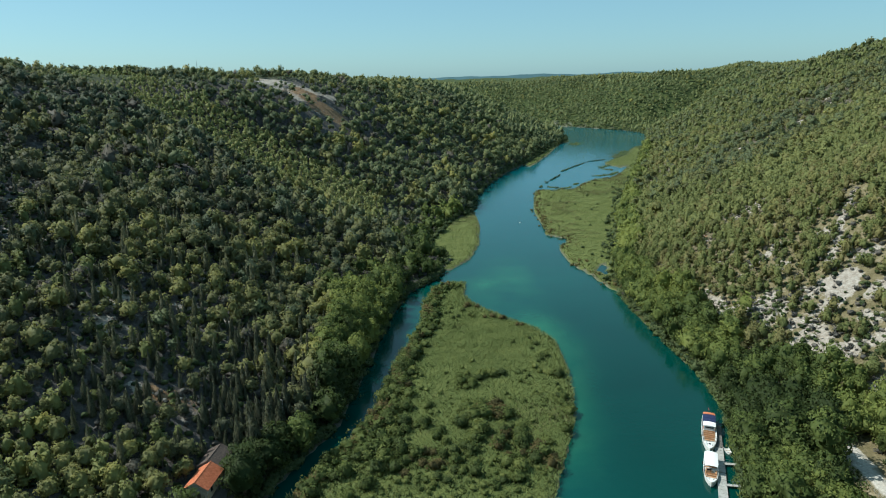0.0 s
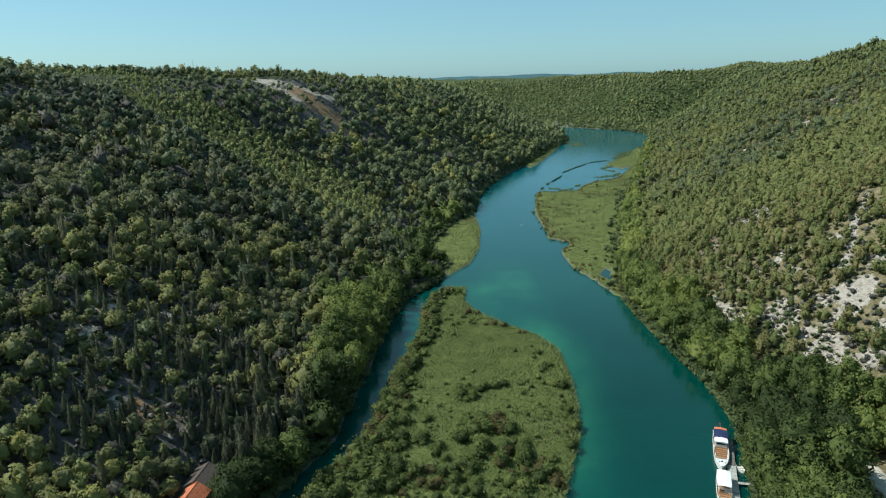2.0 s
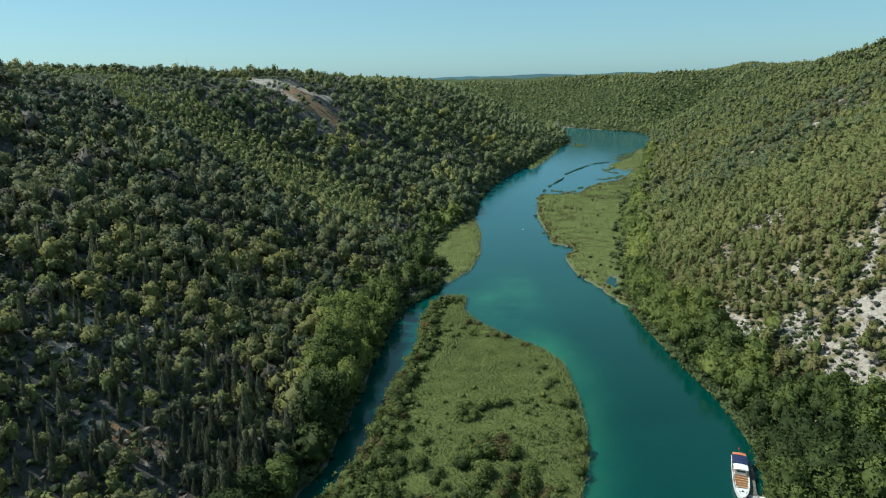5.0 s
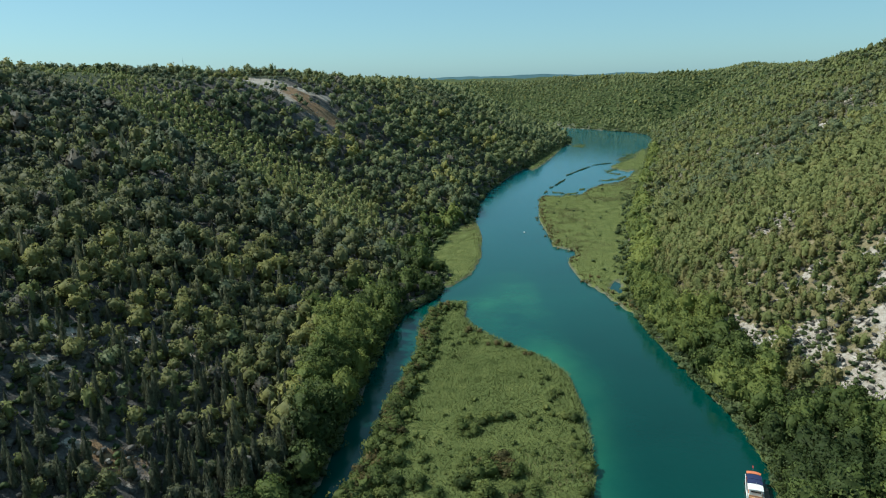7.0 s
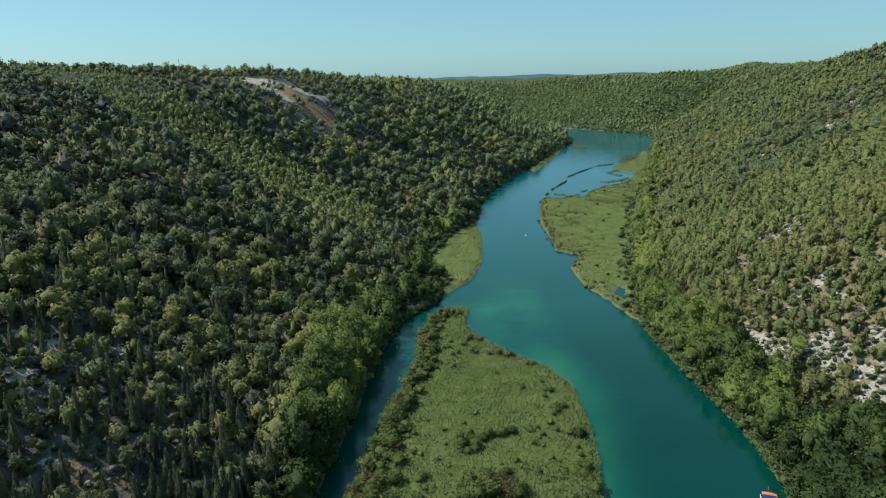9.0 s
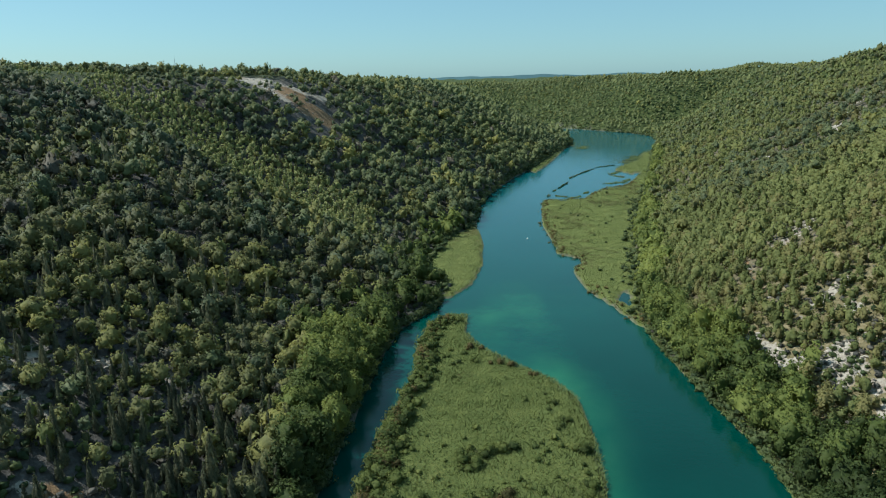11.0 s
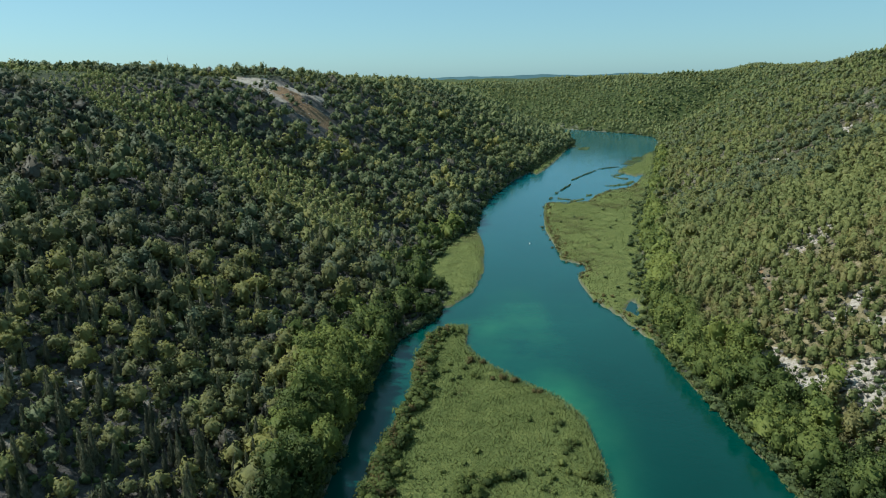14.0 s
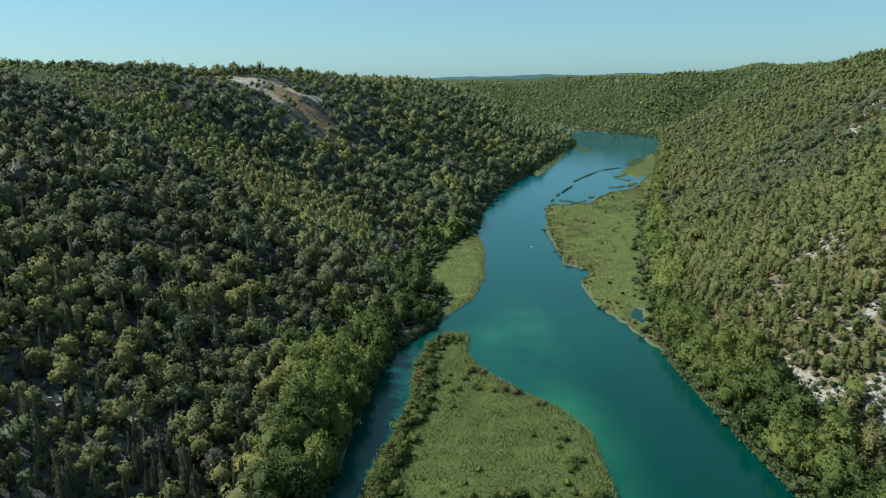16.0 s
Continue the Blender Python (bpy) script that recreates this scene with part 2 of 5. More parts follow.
RUST = foliage("rusty_shrub_leaves", (0.085, 0.078, 0.032), (0.138, 0.114, 0.047), (0.193, 0.156, 0.065))
GREY_BUSH = foliage("bare_grey_twigs", (0.091, 0.090, 0.084), (0.154, 0.146, 0.130), (0.237, 0.216, 0.189))
ISLAND_LEAF = foliage("willow_bush_leaves", (0.065, 0.087, 0.029), (0.121, 0.151, 0.045), (0.185, 0.209, 0.065))
REED = foliage("reed_blades", (0.072, 0.103, 0.032), (0.114, 0.148, 0.048), (0.162, 0.192, 0.069), 0.2, 0.16)
SEDGE = foliage("brown_sedge_blades", (0.088, 0.090, 0.043), (0.135, 0.130, 0.058), (0.190, 0.175, 0.084), 0.2, 0.16)

BARK = Mat("bark", 0.9, 0, 0.1)
BARK.colour(BARK.ramp(BARK.noise(0.35, 4), (0.3, (0.07, 0.055, 0.042)), (0.7, (0.20, 0.17, 0.14)))).bump(BARK.noise(0.12, 3), 0.5, 0.03)
BARK = BARK.m

# ground: leaf litter and low scrub, earth, limestone where the slope is bare, mud and reed root on the flats
g = Mat("hill_ground", 0.92, 0, 0.15)
scrub = g.mix(g.attr("dry"), g.ramp(g.noise(2.2, 5, 0.65), (0.32, (0.050, 0.049, 0.044)), (0.52, (0.090, 0.084, 0.080)), (0.72, (0.160, 0.146, 0.140))), g.ramp(g.noise(2.6, 5, 0.65), (0.30, (0.115, 0.100, 0.048)), (0.55, (0.205, 0.172, 0.098)), (0.75, (0.320, 0.270, 0.180))))
lime = g.ramp(g.noise(1.6, 6, 0.7), (0.30, (0.20, 0.170, 0.140)), (0.46, (0.335, 0.292, 0.245)), (0.70, (0.49, 0.445, 0.390)))
earth = g.ramp(g.noise(1.1, 4), (0.35, (0.14, 0.088, 0.050)), (0.7, (0.30, 0.20, 0.115)))
stony = g.math("ADD", g.attr("stone"), g.math("MULTIPLY", g.math("SUBTRACT", g.noise(2.6, 5, 0.7), 0.5), 1.25))
bare = g.mix(g.ramp(g.math("ADD", g.attr("soil"), g.math("MULTIPLY", g.math("SUBTRACT", g.noise(6, 4), 0.5), 0.8)), (0.35, (0, 0, 0)), (0.60, (1, 1, 1))), lime, earth)
hill = g.mix(g.ramp(stony, (0.36, (0, 0, 0)), (0.50, (1, 1, 1))), scrub, bare)
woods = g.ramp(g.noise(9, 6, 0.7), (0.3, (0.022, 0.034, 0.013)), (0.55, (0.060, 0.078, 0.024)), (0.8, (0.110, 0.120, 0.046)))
marsh = g.ramp(g.noise(6, 5, 0.6), (0.3, (0.095, 0.115, 0.034)), (0.55, (0.140, 0.160, 0.048)), (0.8, (0.195, 0.205, 0.070)))
mud = g.ramp(g.noise(3, 4), (0.3, (0.09, 0.10, 0.06)), (0.7, (0.22, 0.21, 0.15)))
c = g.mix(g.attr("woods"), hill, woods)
c = g.mix(g.attr("marsh"), c, marsh)
c = g.mix(g.attr("bed"), c, mud)
gravel = g.ramp(g.noise(0.7, 5), (0.3, (0.42, 0.385, 0.33)), (0.7, (0.60, 0.56, 0.50)))
c = g.mix(g.ramp(g.math("ADD", g.attr("track"), g.math("MULTIPLY", g.math("SUBTRACT", g.noise(2.0, 3), 0.5), 0.25)), (0.84, (0, 0, 0)), (0.96, (1, 1, 1))), c, gravel)
g.colour(c).bump(g.noise(1.4, 6, 0.7), 0.9, 0.9)
GROUND = g.m

w = Mat("river_water", 0.09, 0, 0.5)
w.p.inputs["IOR"].default_value = 1.33
deep = w.ramp(w.noise(55, 3, 0.5), (0.3, (0.004, 0.049, 0.042)), (0.7, (0.006, 0.063, 0.052)))
# upper reach: the sky's reflection put into the base colour
sky_sheen = w.ramp(w.noise(70, 3, 0.5), (0.3, (0.005, 0.078, 0.100)), (0.7, (0.007, 0.096, 0.118)))
shoal = w.ramp(w.noise(16, 4, 0.6), (0.3, (0.014, 0.112, 0.064)), (0.7, (0.032, 0.150, 0.078)))
w.colour(w.mix(w.ramp(w.math("ADD", w.attr("shoal"), w.math("MULTIPLY", w.math("SUBTRACT", w.noise(18, 4, 0.6), 0.5), 0.7)), (0.15, (0, 0, 0)), (0.95, (1, 1, 1))), w.mix(w.attr("reach"), deep, sky_sheen), shoal))
# dark marsh pool; tree reflections and bank shade painted with the same colour
pool_shade = w.ramp(w.noise(40, 2), (0.3, (0.001, 0.031, 0.025)), (0.7, (0.002, 0.040, 0.032)))
w.colour(w.mix(w.attr("pool_shade"), w.p.inputs["Base Color"].links[0].from_socket, pool_shade))
ripple = w.math("ADD", w.math("MULTIPLY", w.noise(2.4, 3), 0.6), w.math("MULTIPLY", w.noise(0.55, 2), 0.25))
w.bump(ripple, 0.5, 0.16)
WATER = w.m


def plain(name, colour, rough=0.6, metal=0.0, wear=0.25, size=0.6, spec=0.4):
    """A painted or raw surface with soft stains and fine grain."""
    m = Mat(name, rough, metal, spec)
    dark = tuple(v * (1 - wear) for v in colour)
    m.colour(m.mix(m.ramp(m.noise(size, 5, 0.65), (0.35, (0, 0, 0)), (0.65, (1, 1, 1))), dark, colour))
    m.bump(m.noise(size * 0.12, 3), 0.15, 0.01)
    return m.m


LIMESTONE = Mat("limestone", 0.9, 0, 0.2)
LIMESTONE.colour(LIMESTONE.ramp(LIMESTONE.noise(0.9, 6, 0.7), (0.28, (0.19, 0.165, 0.140)), (0.5, (0.345, 0.302, 0.255)), (0.75, (0.50, 0.455, 0.400)))).bump(LIMESTONE.noise(0.4, 5), 0.7, 0.2)
LIMESTONE = LIMESTONE.m
HULL_WHITE = plain("white_hull_paint", (0.80, 0.80, 0.77), 0.35, 0, 0.12, 1.5)
ROOF_WHITE = plain("white_canvas_roof", (0.82, 0.82, 0.80), 0.6, 0, 0.10, 1.2)
AWNING_BLUE = plain("dark_blue_awning", (0.018, 0.030, 0.095), 0.8, 0, 0.25, 0.8)
BENCH_WOOD = plain("varnished_bench_wood", (0.55, 0.31, 0.16), 0.5, 0, 0.35, 0.5)
DECK_WOOD = plain("worn_deck_boards", (0.58, 0.51, 0.43), 0.7, 0, 0.3, 0.7)
LIFEBUOY = plain("orange_canvas", (0.62, 0.19, 0.08), 0.5, 0, 0.15, 0.4)
BLACK_RUBBER = plain("black_rubber", (0.02, 0.02, 0.022), 0.8)
STEEL = plain("stainless_steel", (0.55, 0.55, 0.55), 0.3, 1.0, 0.15)
GLASS_DARK = plain("dark_glass", (0.02, 0.03, 0.035), 0.08, 0, 0.1, 0.6, 0.6)
FLAG_RED = plain("red_cloth", (0.55, 0.05, 0.04), 0.8)
CONCRETE = plain("pale_pontoon_concrete", (0.42, 0.41, 0.38), 0.85, 0, 0.25, 1.3)
PLASTER = plain("weathered_plaster", (0.50, 0.44, 0.35), 0.9, 0, 0.4, 1.0)
OLD_STONE = plain("old_rubble_stone", (0.25, 0.24, 0.215), 0.92, 0, 0.45, 0.7)
DOME_STONE = plain("lichened_dome_stone", (0.17, 0.16, 0.14), 0.92, 0, 0.45, 0.6)
# pontoon deck with the moored boat's shadow put into its colour
SHADOWED_DECK = plain("boat_shadowed_deck", (0.17, 0.16, 0.145), 0.85, 0, 0.35, 0.5)
DARK_WOOD = plain("dark_weathered_wood", (0.10, 0.075, 0.055), 0.85, 0, 0.4, 0.5)
# horizon hills: blue of the distance haze put into the base colour
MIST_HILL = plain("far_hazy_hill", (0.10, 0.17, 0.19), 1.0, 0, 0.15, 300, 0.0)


def tiles(name, a, b):
    m = Mat(name, 0.85, 0, 0.2)
    c = m.mix(m.per_object(), a, b)
    m.colour(m.mix(m.ramp(m.noise(0.5, 4), (0.4, (0, 0, 0)), (0.75, (1, 1, 1))), c, tuple(v * 0.72 for v in a)))
    return m.m


ROOF_TILE = tiles("terracotta_tile", (0.42, 0.125, 0.060), (0.55, 0.20, 0.10))
OLD_TILE = tiles("lichened_grey_tile", (0.075, 0.060, 0.052), (0.165, 0.125, 0.105))


# ---- mesh helpers ----
def part(name, bm, material, parent=None, label=""):
    """Links a bmesh as one mesh object, under a thing or a part."""
    me = bpy.data.meshes.new(name)
    bm.to_mesh(me)
    bm.free()
    me.materials.append(material)
    ob = new(name, me)
    if parent is not None:
        ob.parent = parent
    return tagged(ob, label)


def raw_mesh(name, verts, tris, material, normals=None, **layers):
    """A triangle mesh from arrays, with float layers on its points."""
    me = bpy.data.meshes.new(name)
    verts, tris = np.asarray(verts, np.float32), np.asarray(tris, np.int32)
    me.vertices.add(len(verts))
    me.vertices.foreach_set("co", verts.ravel())
    me.loops.add(tris.size)
    me.loops.foreach_set("vertex_index", tris.ravel())
    me.polygons.add(len(tris))
    me.polygons.foreach_set("loop_start", np.arange(0, tris.size, 3, dtype=np.int32))
    for key, v in layers.items():
        me.attributes.new(key, "FLOAT", "POINT").data.foreach_set("value", np.asarray(v, np.float32).ravel())
    me.materials.append(material)
    me.update(calc_edges=True)
    if normals is None:
        me.shade_flat()
    else:
        me.shade_smooth()
        me.normals_split_custom_set_from_vertices(np.asarray(normals, np.float32))
    return me


def spread(near, step, growth, far):
    """Grid lines: even steps up to near, then growing ones out to far."""
    out = list(np.arange(near[0], near[1] + step / 2, step))
    s = step
    while out[-1] < far[1]:
        s *= growth
        out.append(out[-1] + s)
    s = step
    while out[0] > far[0]:
        s *= growth
        out.insert(0, out[0] - s)
    return np.array(out)


def sheet(xs, ys):
    gx, gy = np.meshgrid(xs, ys)
    n, k = gx.shape
    i = (np.arange(n - 1)[:, None] * k + np.arange(k - 1)).ravel()
    tris = np.concatenate([np.stack([i, i + 1, i + k + 1], 1), np.stack([i, i + k + 1, i + k], 1)])
    return gx.ravel(), gy.ravel(), tris


# ---- ground and water ----
gx, gy, tris = sheet(spread((-130, 175), 2.6, 1.055, (-4700, 4700)), spread((110, 400), 2.6, 1.033, (-900, 4800)))
gz, gstone, gside, gsoil, gtrack = land(gx, gy, True)
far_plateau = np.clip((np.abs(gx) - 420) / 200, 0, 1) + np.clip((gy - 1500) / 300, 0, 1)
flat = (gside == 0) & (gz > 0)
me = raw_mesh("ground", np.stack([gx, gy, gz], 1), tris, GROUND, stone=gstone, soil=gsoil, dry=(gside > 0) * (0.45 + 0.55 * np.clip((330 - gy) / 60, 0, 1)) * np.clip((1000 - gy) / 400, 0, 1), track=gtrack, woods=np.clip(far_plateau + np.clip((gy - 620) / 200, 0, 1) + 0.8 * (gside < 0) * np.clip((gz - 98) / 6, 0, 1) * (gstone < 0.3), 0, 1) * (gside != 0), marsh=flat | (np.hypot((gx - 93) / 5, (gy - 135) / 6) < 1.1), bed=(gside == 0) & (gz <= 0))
me.shade_smooth()
tagged(new("ground", me), "wooded limestone valley sides and a marshy valley floor", "ground", kind="structure")

wx, wy, tris = sheet(spread((-60, 110), 5, 1.1, (-1500, 420)), spread((60, 420), 6, 1.06, (-900, 2200)))
wz, _, wside = land(wx, wy)
marsh_gap = np.maximum.reduce([within(wx, wy, r) for r in (ISLAND, MARSH_EAST, MARSH_FAR)])
open_side = np.exp(-((wx - 44) / 13) ** 2 - ((wy - 228) / 48) ** 2) + np.exp(-((wx - 33) / 16) ** 2 - ((wy - 316) / 34) ** 2) * 1.9
# dark layer: marsh pool, plus painted tree reflection at moorings and west channel
me = raw_mesh("river", np.stack([wx, wy, wx * 0], 1), tris, WATER, shoal=np.clip(np.clip(1 + marsh_gap / 20, 0, 1) * 0.8 * np.clip(open_side + 0.2, 0, 1) + open_side * 0.25 + 0.5 * np.exp(-(within(wx, wy, ISLAND) / 9) ** 2) * np.clip((wy - 125) / 50, 0, 1) * np.clip((262 - wy) / 30, 0, 1) * np.clip((wx - 12) / 12, 0, 1) + 0.15 * np.exp(-(to_line(wx, wy, RIGHT_FOOT) / 5) ** 2) * (wy < 300), 0, 1), reach=np.clip((wy - 320) / 420, 0, 1), pool_shade=np.clip(1.45 - np.hypot((wx - 72) / 42, (wy - 170) / 105), 0, 1) * np.clip((wx - 27) / 20, 0, 1) + 0.55 * (within(wx, wy, ISLAND) < 0) * np.clip((-wx - 4 + 0.15 * (wy - 290)) / 6, 0, 1) * (wy < 318) * (wy > 60) + 1.2 * (np.hypot((wx - 84) / 10, (wy - 325) / 15) < 1))
me.shade_smooth()
tagged(new("water", me), "calm blue-green river with greener shoals", "river", kind="structure")


# ---- plants ----
def ball(sub):
    bm = bmesh.new()
    bmesh.ops.create_icosphere(bm, subdivisions=sub, radius=1)
    v = np.array([p.co[:] for p in bm.verts])
    f = np.array([[p.index for p in q.verts] for q in bm.faces])
    bm.free()
    return v, f


BALL = ball(1)
OPEN_BALL, FINE_BALL = ((v, f[v[f][:, :, 2].mean(1) > -0.5]) for v, f in (ball(1), ball(2)))  # open below, where the crown is bare
SMALL_BALL = (np.array([(math.cos(a) * r, math.sin(a) * r, h) for r, h in ((0.95, -0.35), (0.86, 0.5)) for a in np.arange(6) * 1.0472 + h] + [(0.1, 0, 0.86)]),
              np.array([t for i in range(6) for t in ((i, (i + 1) % 6, 6 + i), ((i + 1) % 6, 6 + (i + 1) % 6, 6 + i), (6 + i, 6 + (i + 1) % 6, 12))]))


def leafage(rng, centres, radii, leaves, leaf, heart, core=None, squash=0.85):
    """Leaf sprays laid round rough clumps over a darker inner mass: points, triangles, soft normals, own tint."""
    centres, radii = np.asarray(centres, float), np.asarray(radii, float)
    k = rng.integers(0, len(centres), leaves)
    way = rng.normal(size=(leaves, 3))
    way[:, 2] = way[:, 2] * 0.85 + 0.30
    way /= np.linalg.norm(way, axis=1, keepdims=True)
    p = centres[k] + way * radii[k][:, None] * np.array([1, 1, squash]) * rng.uniform(0.84, 1.08, (leaves, 1))
    tilt = way + rng.normal(0, 0.30, (leaves, 3))
    a = np.cross(tilt, rng.normal(size=(leaves, 3)))
    a /= np.linalg.norm(a, axis=1, keepdims=True)
    b = np.cross(tilt / np.linalg.norm(tilt, axis=1, keepdims=True), a)
    s = leaf * rng.uniform(0.6, 1.35, (leaves, 1))
    tri = np.stack([p - a * s * 0.75 - b * s * 0.4, p + a * s * 0.75 - b * s * 0.4, p + b * s * 0.9], 1)
    up = tri.mean(1) - centres[k]
    face = np.cross(tri[:, 1] - tri[:, 0], tri[:, 2] - tri[:, 0])
    tri = np.where(((face * up).sum(1) < 0)[:, None, None], tri[:, ::-1], tri)
    out = tri - np.asarray(heart, float)
    out /= np.linalg.norm(out, axis=2, keepdims=True)
    lump = tri - centres[k][:, None]
    lump /= np.linalg.norm(lump, axis=2, keepdims=True) + 1e-6
    soft = 0.38 * lump + 0.9 * out + np.array([0, 0, 0.12]) + rng.normal(0, 0.18 if leaf < 0.4 else 0.10, (leaves, 1, 3))
    shade = np.repeat(rng.normal(0, 0.06, leaves) + 0.09 * rng.normal(size=len(centres))[k], 3)
    vs, fs, ns, ts = [tri.reshape(-1, 3)], [np.arange(leaves * 3).reshape(-1, 3)], [soft.reshape(-1, 3)], [shade]
    if core is not None:
        (cx, cy, cz), (rx, rz), (bv, bf) = core
        size = np.array([rx * rng.uniform(0.82, 1.15), rx * rng.uniform(0.82, 1.15), rz])
        v = bv * size + np.array([cx, cy, cz])
        gap = ((v[:, None] - centres[None]) ** 2).sum(2)
        k = gap.argmin(1)  # swells towards the clump beside it
        lump = v - centres[k]
        lump /= np.linalg.norm(lump, axis=1, keepdims=True) + 1e-6
        v = v + 0.8 * (centres[k] + lump * radii[k][:, None] * 0.85 - v) + rng.normal(0, 0.05 * rx, v.shape)
        v[:, 2] = np.where(bv[:, 2] < -0.5, cz - 0.55 * rz, v[:, 2])
        vs.append(v)
        fs.append(bf + leaves * 3)
        ns.append(0.6 * bv + 0.65 * lump + np.array([0, 0, 0.12]))
        # shade inside the crown is put into the core's tint
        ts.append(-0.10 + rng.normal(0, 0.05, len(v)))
    n = np.concatenate(ns)
    return np.concatenate(vs), np.concatenate(fs), n / np.linalg.norm(n, axis=1, keepdims=True), np.concatenate(ts)


def dome(rng, n, wide, high, base, lobes, low=-0.25):
    """Places spread over a lobed dome: its shell, a little uneven."""
    k = (np.arange(n) + 0.5) / n
    a = np.arange(n) * 2.39996 + rng.uniform(0, 6.28)
    up = 1 - (1 - low) * k
    flat = np.sqrt(np.clip(1 - up ** 2, 0, 1))
    swell = (1 + 0.22 * np.sin(lobes * a + rng.uniform(0, 6.28)) + 0.12 * np.sin(2 * a + rng.uniform(0, 6.28))) * rng.uniform(0.82, 1.1, n)
    return np.stack([np.cos(a) * flat * wide * swell, np.sin(a) * flat * wide * swell, base + up * high * (0.8 + 0.2 * swell)], 1)


def pine_crown(rng, detail):
    """Rounded tufted crown of an Aleppo pine about 8 m high and 6.5 m across."""
    n, leaves, r, leaf = {2: (16, 560, 0.92, 0.35), 1: (12, 170, 0.95, 0.50), 0: (9, 56, 1.05, 0.78), -1: (5, 5, 1.45, 1.3)}[detail]
    wide, high = rng.uniform(1.8, 2.45), rng.uniform(2.1, 2.9)
    base = 7.0 - high
    c = dome(rng, n, wide, high, base, 3 + rng.integers(0, 3), -0.65)
    return leafage(rng, c, r * rng.uniform(0.7, 1.25, n), leaves, leaf, (0, 0, base - 0.9), ((0, 0, base), (wide * 1.0, high * 1.0), FINE_BALL if detail > 1 else OPEN_BALL if detail >= 0 else SMALL_BALL))


def oval_crown(rng, detail):
    """Upright, bushy crown of a younger pine, leafy nearly to the ground, about 6 m high and 4.5 m across."""
    n, leaves, r, leaf = {2: (17, 430, 0.85, 0.33), 1: (10, 120, 0.85, 0.46), 0: (7, 32, 1.0, 0.72), -1: (4, 4, 1.4, 1.2)}[detail]
    wide, high = rng.uniform(1.35, 1.85), rng.uniform(2.2, 2.8)
    c = dome(rng, n, wide, high, high + 0.5, 3, -0.93)
    c[:, :2] *= np.clip(1.25 - 0.10 * c[:, 2:], 0.55, 1.2)
    return leafage(rng, c, r * rng.uniform(0.7, 1.25, n), leaves, leaf, (0, 0, 2.2), ((0, 0, high + 0.3), (wide * 0.98, high * 1.02), FINE_BALL if detail > 1 else OPEN_BALL if detail > 0 else SMALL_BALL), 1.1)


def broad_crown(rng, detail):
    """Full crown of a waterside tree about 10 m high and 8 m across."""
    n, leaves, r, leaf = {2: (22, 1150, 1.15, 0.31), 1: (16, 220, 1.3, 0.50), 0: (9, 34, 1.6, 0.95), -1: (5, 6, 2.1, 1.6)}[detail]
    c = dome(rng, n, 3.0, 3.9, 4.9, 3 + rng.integers(0, 3), -0.75)
    return leafage(rng, c, r * rng.uniform(0.75, 1.25, n), leaves, leaf, (0, 0, 4.2), ((0, 0, 4.9), (2.75, 3.5), FINE_BALL if detail > 1 else OPEN_BALL if detail >= 0 else SMALL_BALL))


def cypress_crown(rng, detail):
    """Narrow pointed spire about 9 m high, of upright sprays."""
    leaves, leaf = {2: (420, 0.30), 1: (110, 0.52), 0: (28, 0.95), -1: (10, 1.5)}[detail]
    k = 1 - np.sqrt(rng.uniform(0.0, 1.0, leaves))
    a = rng.uniform(0, 6.28, leaves)
    ragged = 1 + 0.16 * np.sin(3 * a + 9 * k + rng.uniform(0, 6)) + rng.normal(0, 0.10, leaves)
    r = 1.30 * (1 - k) ** 0.85 * np.clip(0.72 + 2.2 * k, 0, 1) * ragged
    p = np.stack([np.cos(a) * r, np.sin(a) * r, 0.4 + k * 8.4], 1)
    side = np.stack([-np.sin(a), np.cos(a), 0 * a], 1)
    up = np.stack([np.cos(a) * -0.12, np.sin(a) * -0.12, 1 + 0 * a], 1) + rng.normal(0, 0.15, (leaves, 3))
    s = leaf * rng.uniform(0.6, 1.3, (leaves, 1))
    tri = np.stack([p - side * s * 0.6, p + side * s * 0.6, p + up * s * 1.9], 1)
    out = np.stack([np.cos(a), np.sin(a), 0.35 + 0 * a], 1) + rng.normal(0, 0.22, (leaves, 3))
    vs, fs, ns, ts = [tri.reshape(-1, 3)], [np.arange(leaves * 3).reshape(-1, 3)], [np.repeat(out, 3, axis=0)], [np.repeat(rng.normal(0, 0.09, leaves), 3)]
    if detail > 0:
        ring_n = 6
        b = np.arange(ring_n) / ring_n * 6.283
        low, mid = (np.stack([np.cos(b) * w, np.sin(b) * w, np.full(ring_n, h)], 1) for w, h in ((0.75, 0.3), (0.85, 2.4)))
        vs.append(np.vstack([low, mid, [[0, 0, 8.3]]]))
        f = [(i, (i + 1) % ring_n, ring_n + i) for i in range(ring_n)] + [((i + 1) % ring_n, ring_n + (i + 1) % ring_n, ring_n + i) for i in range(ring_n)] + [(ring_n + i, ring_n + (i + 1) % ring_n, 2 * ring_n) for i in range(ring_n)]
        fs.append(np.array(f) + leaves * 3)
        n = vs[-1] * np.array([1, 1, 0])
        n[:, 2] = 0.35
        ns.append(n)
        # core tinted dark for the shade within the spire
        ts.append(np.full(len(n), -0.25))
    n = np.concatenate(ns)
    return np.concatenate(vs), np.concatenate(fs), n / np.linalg.norm(n, axis=1, keepdims=True), np.concatenate(ts)


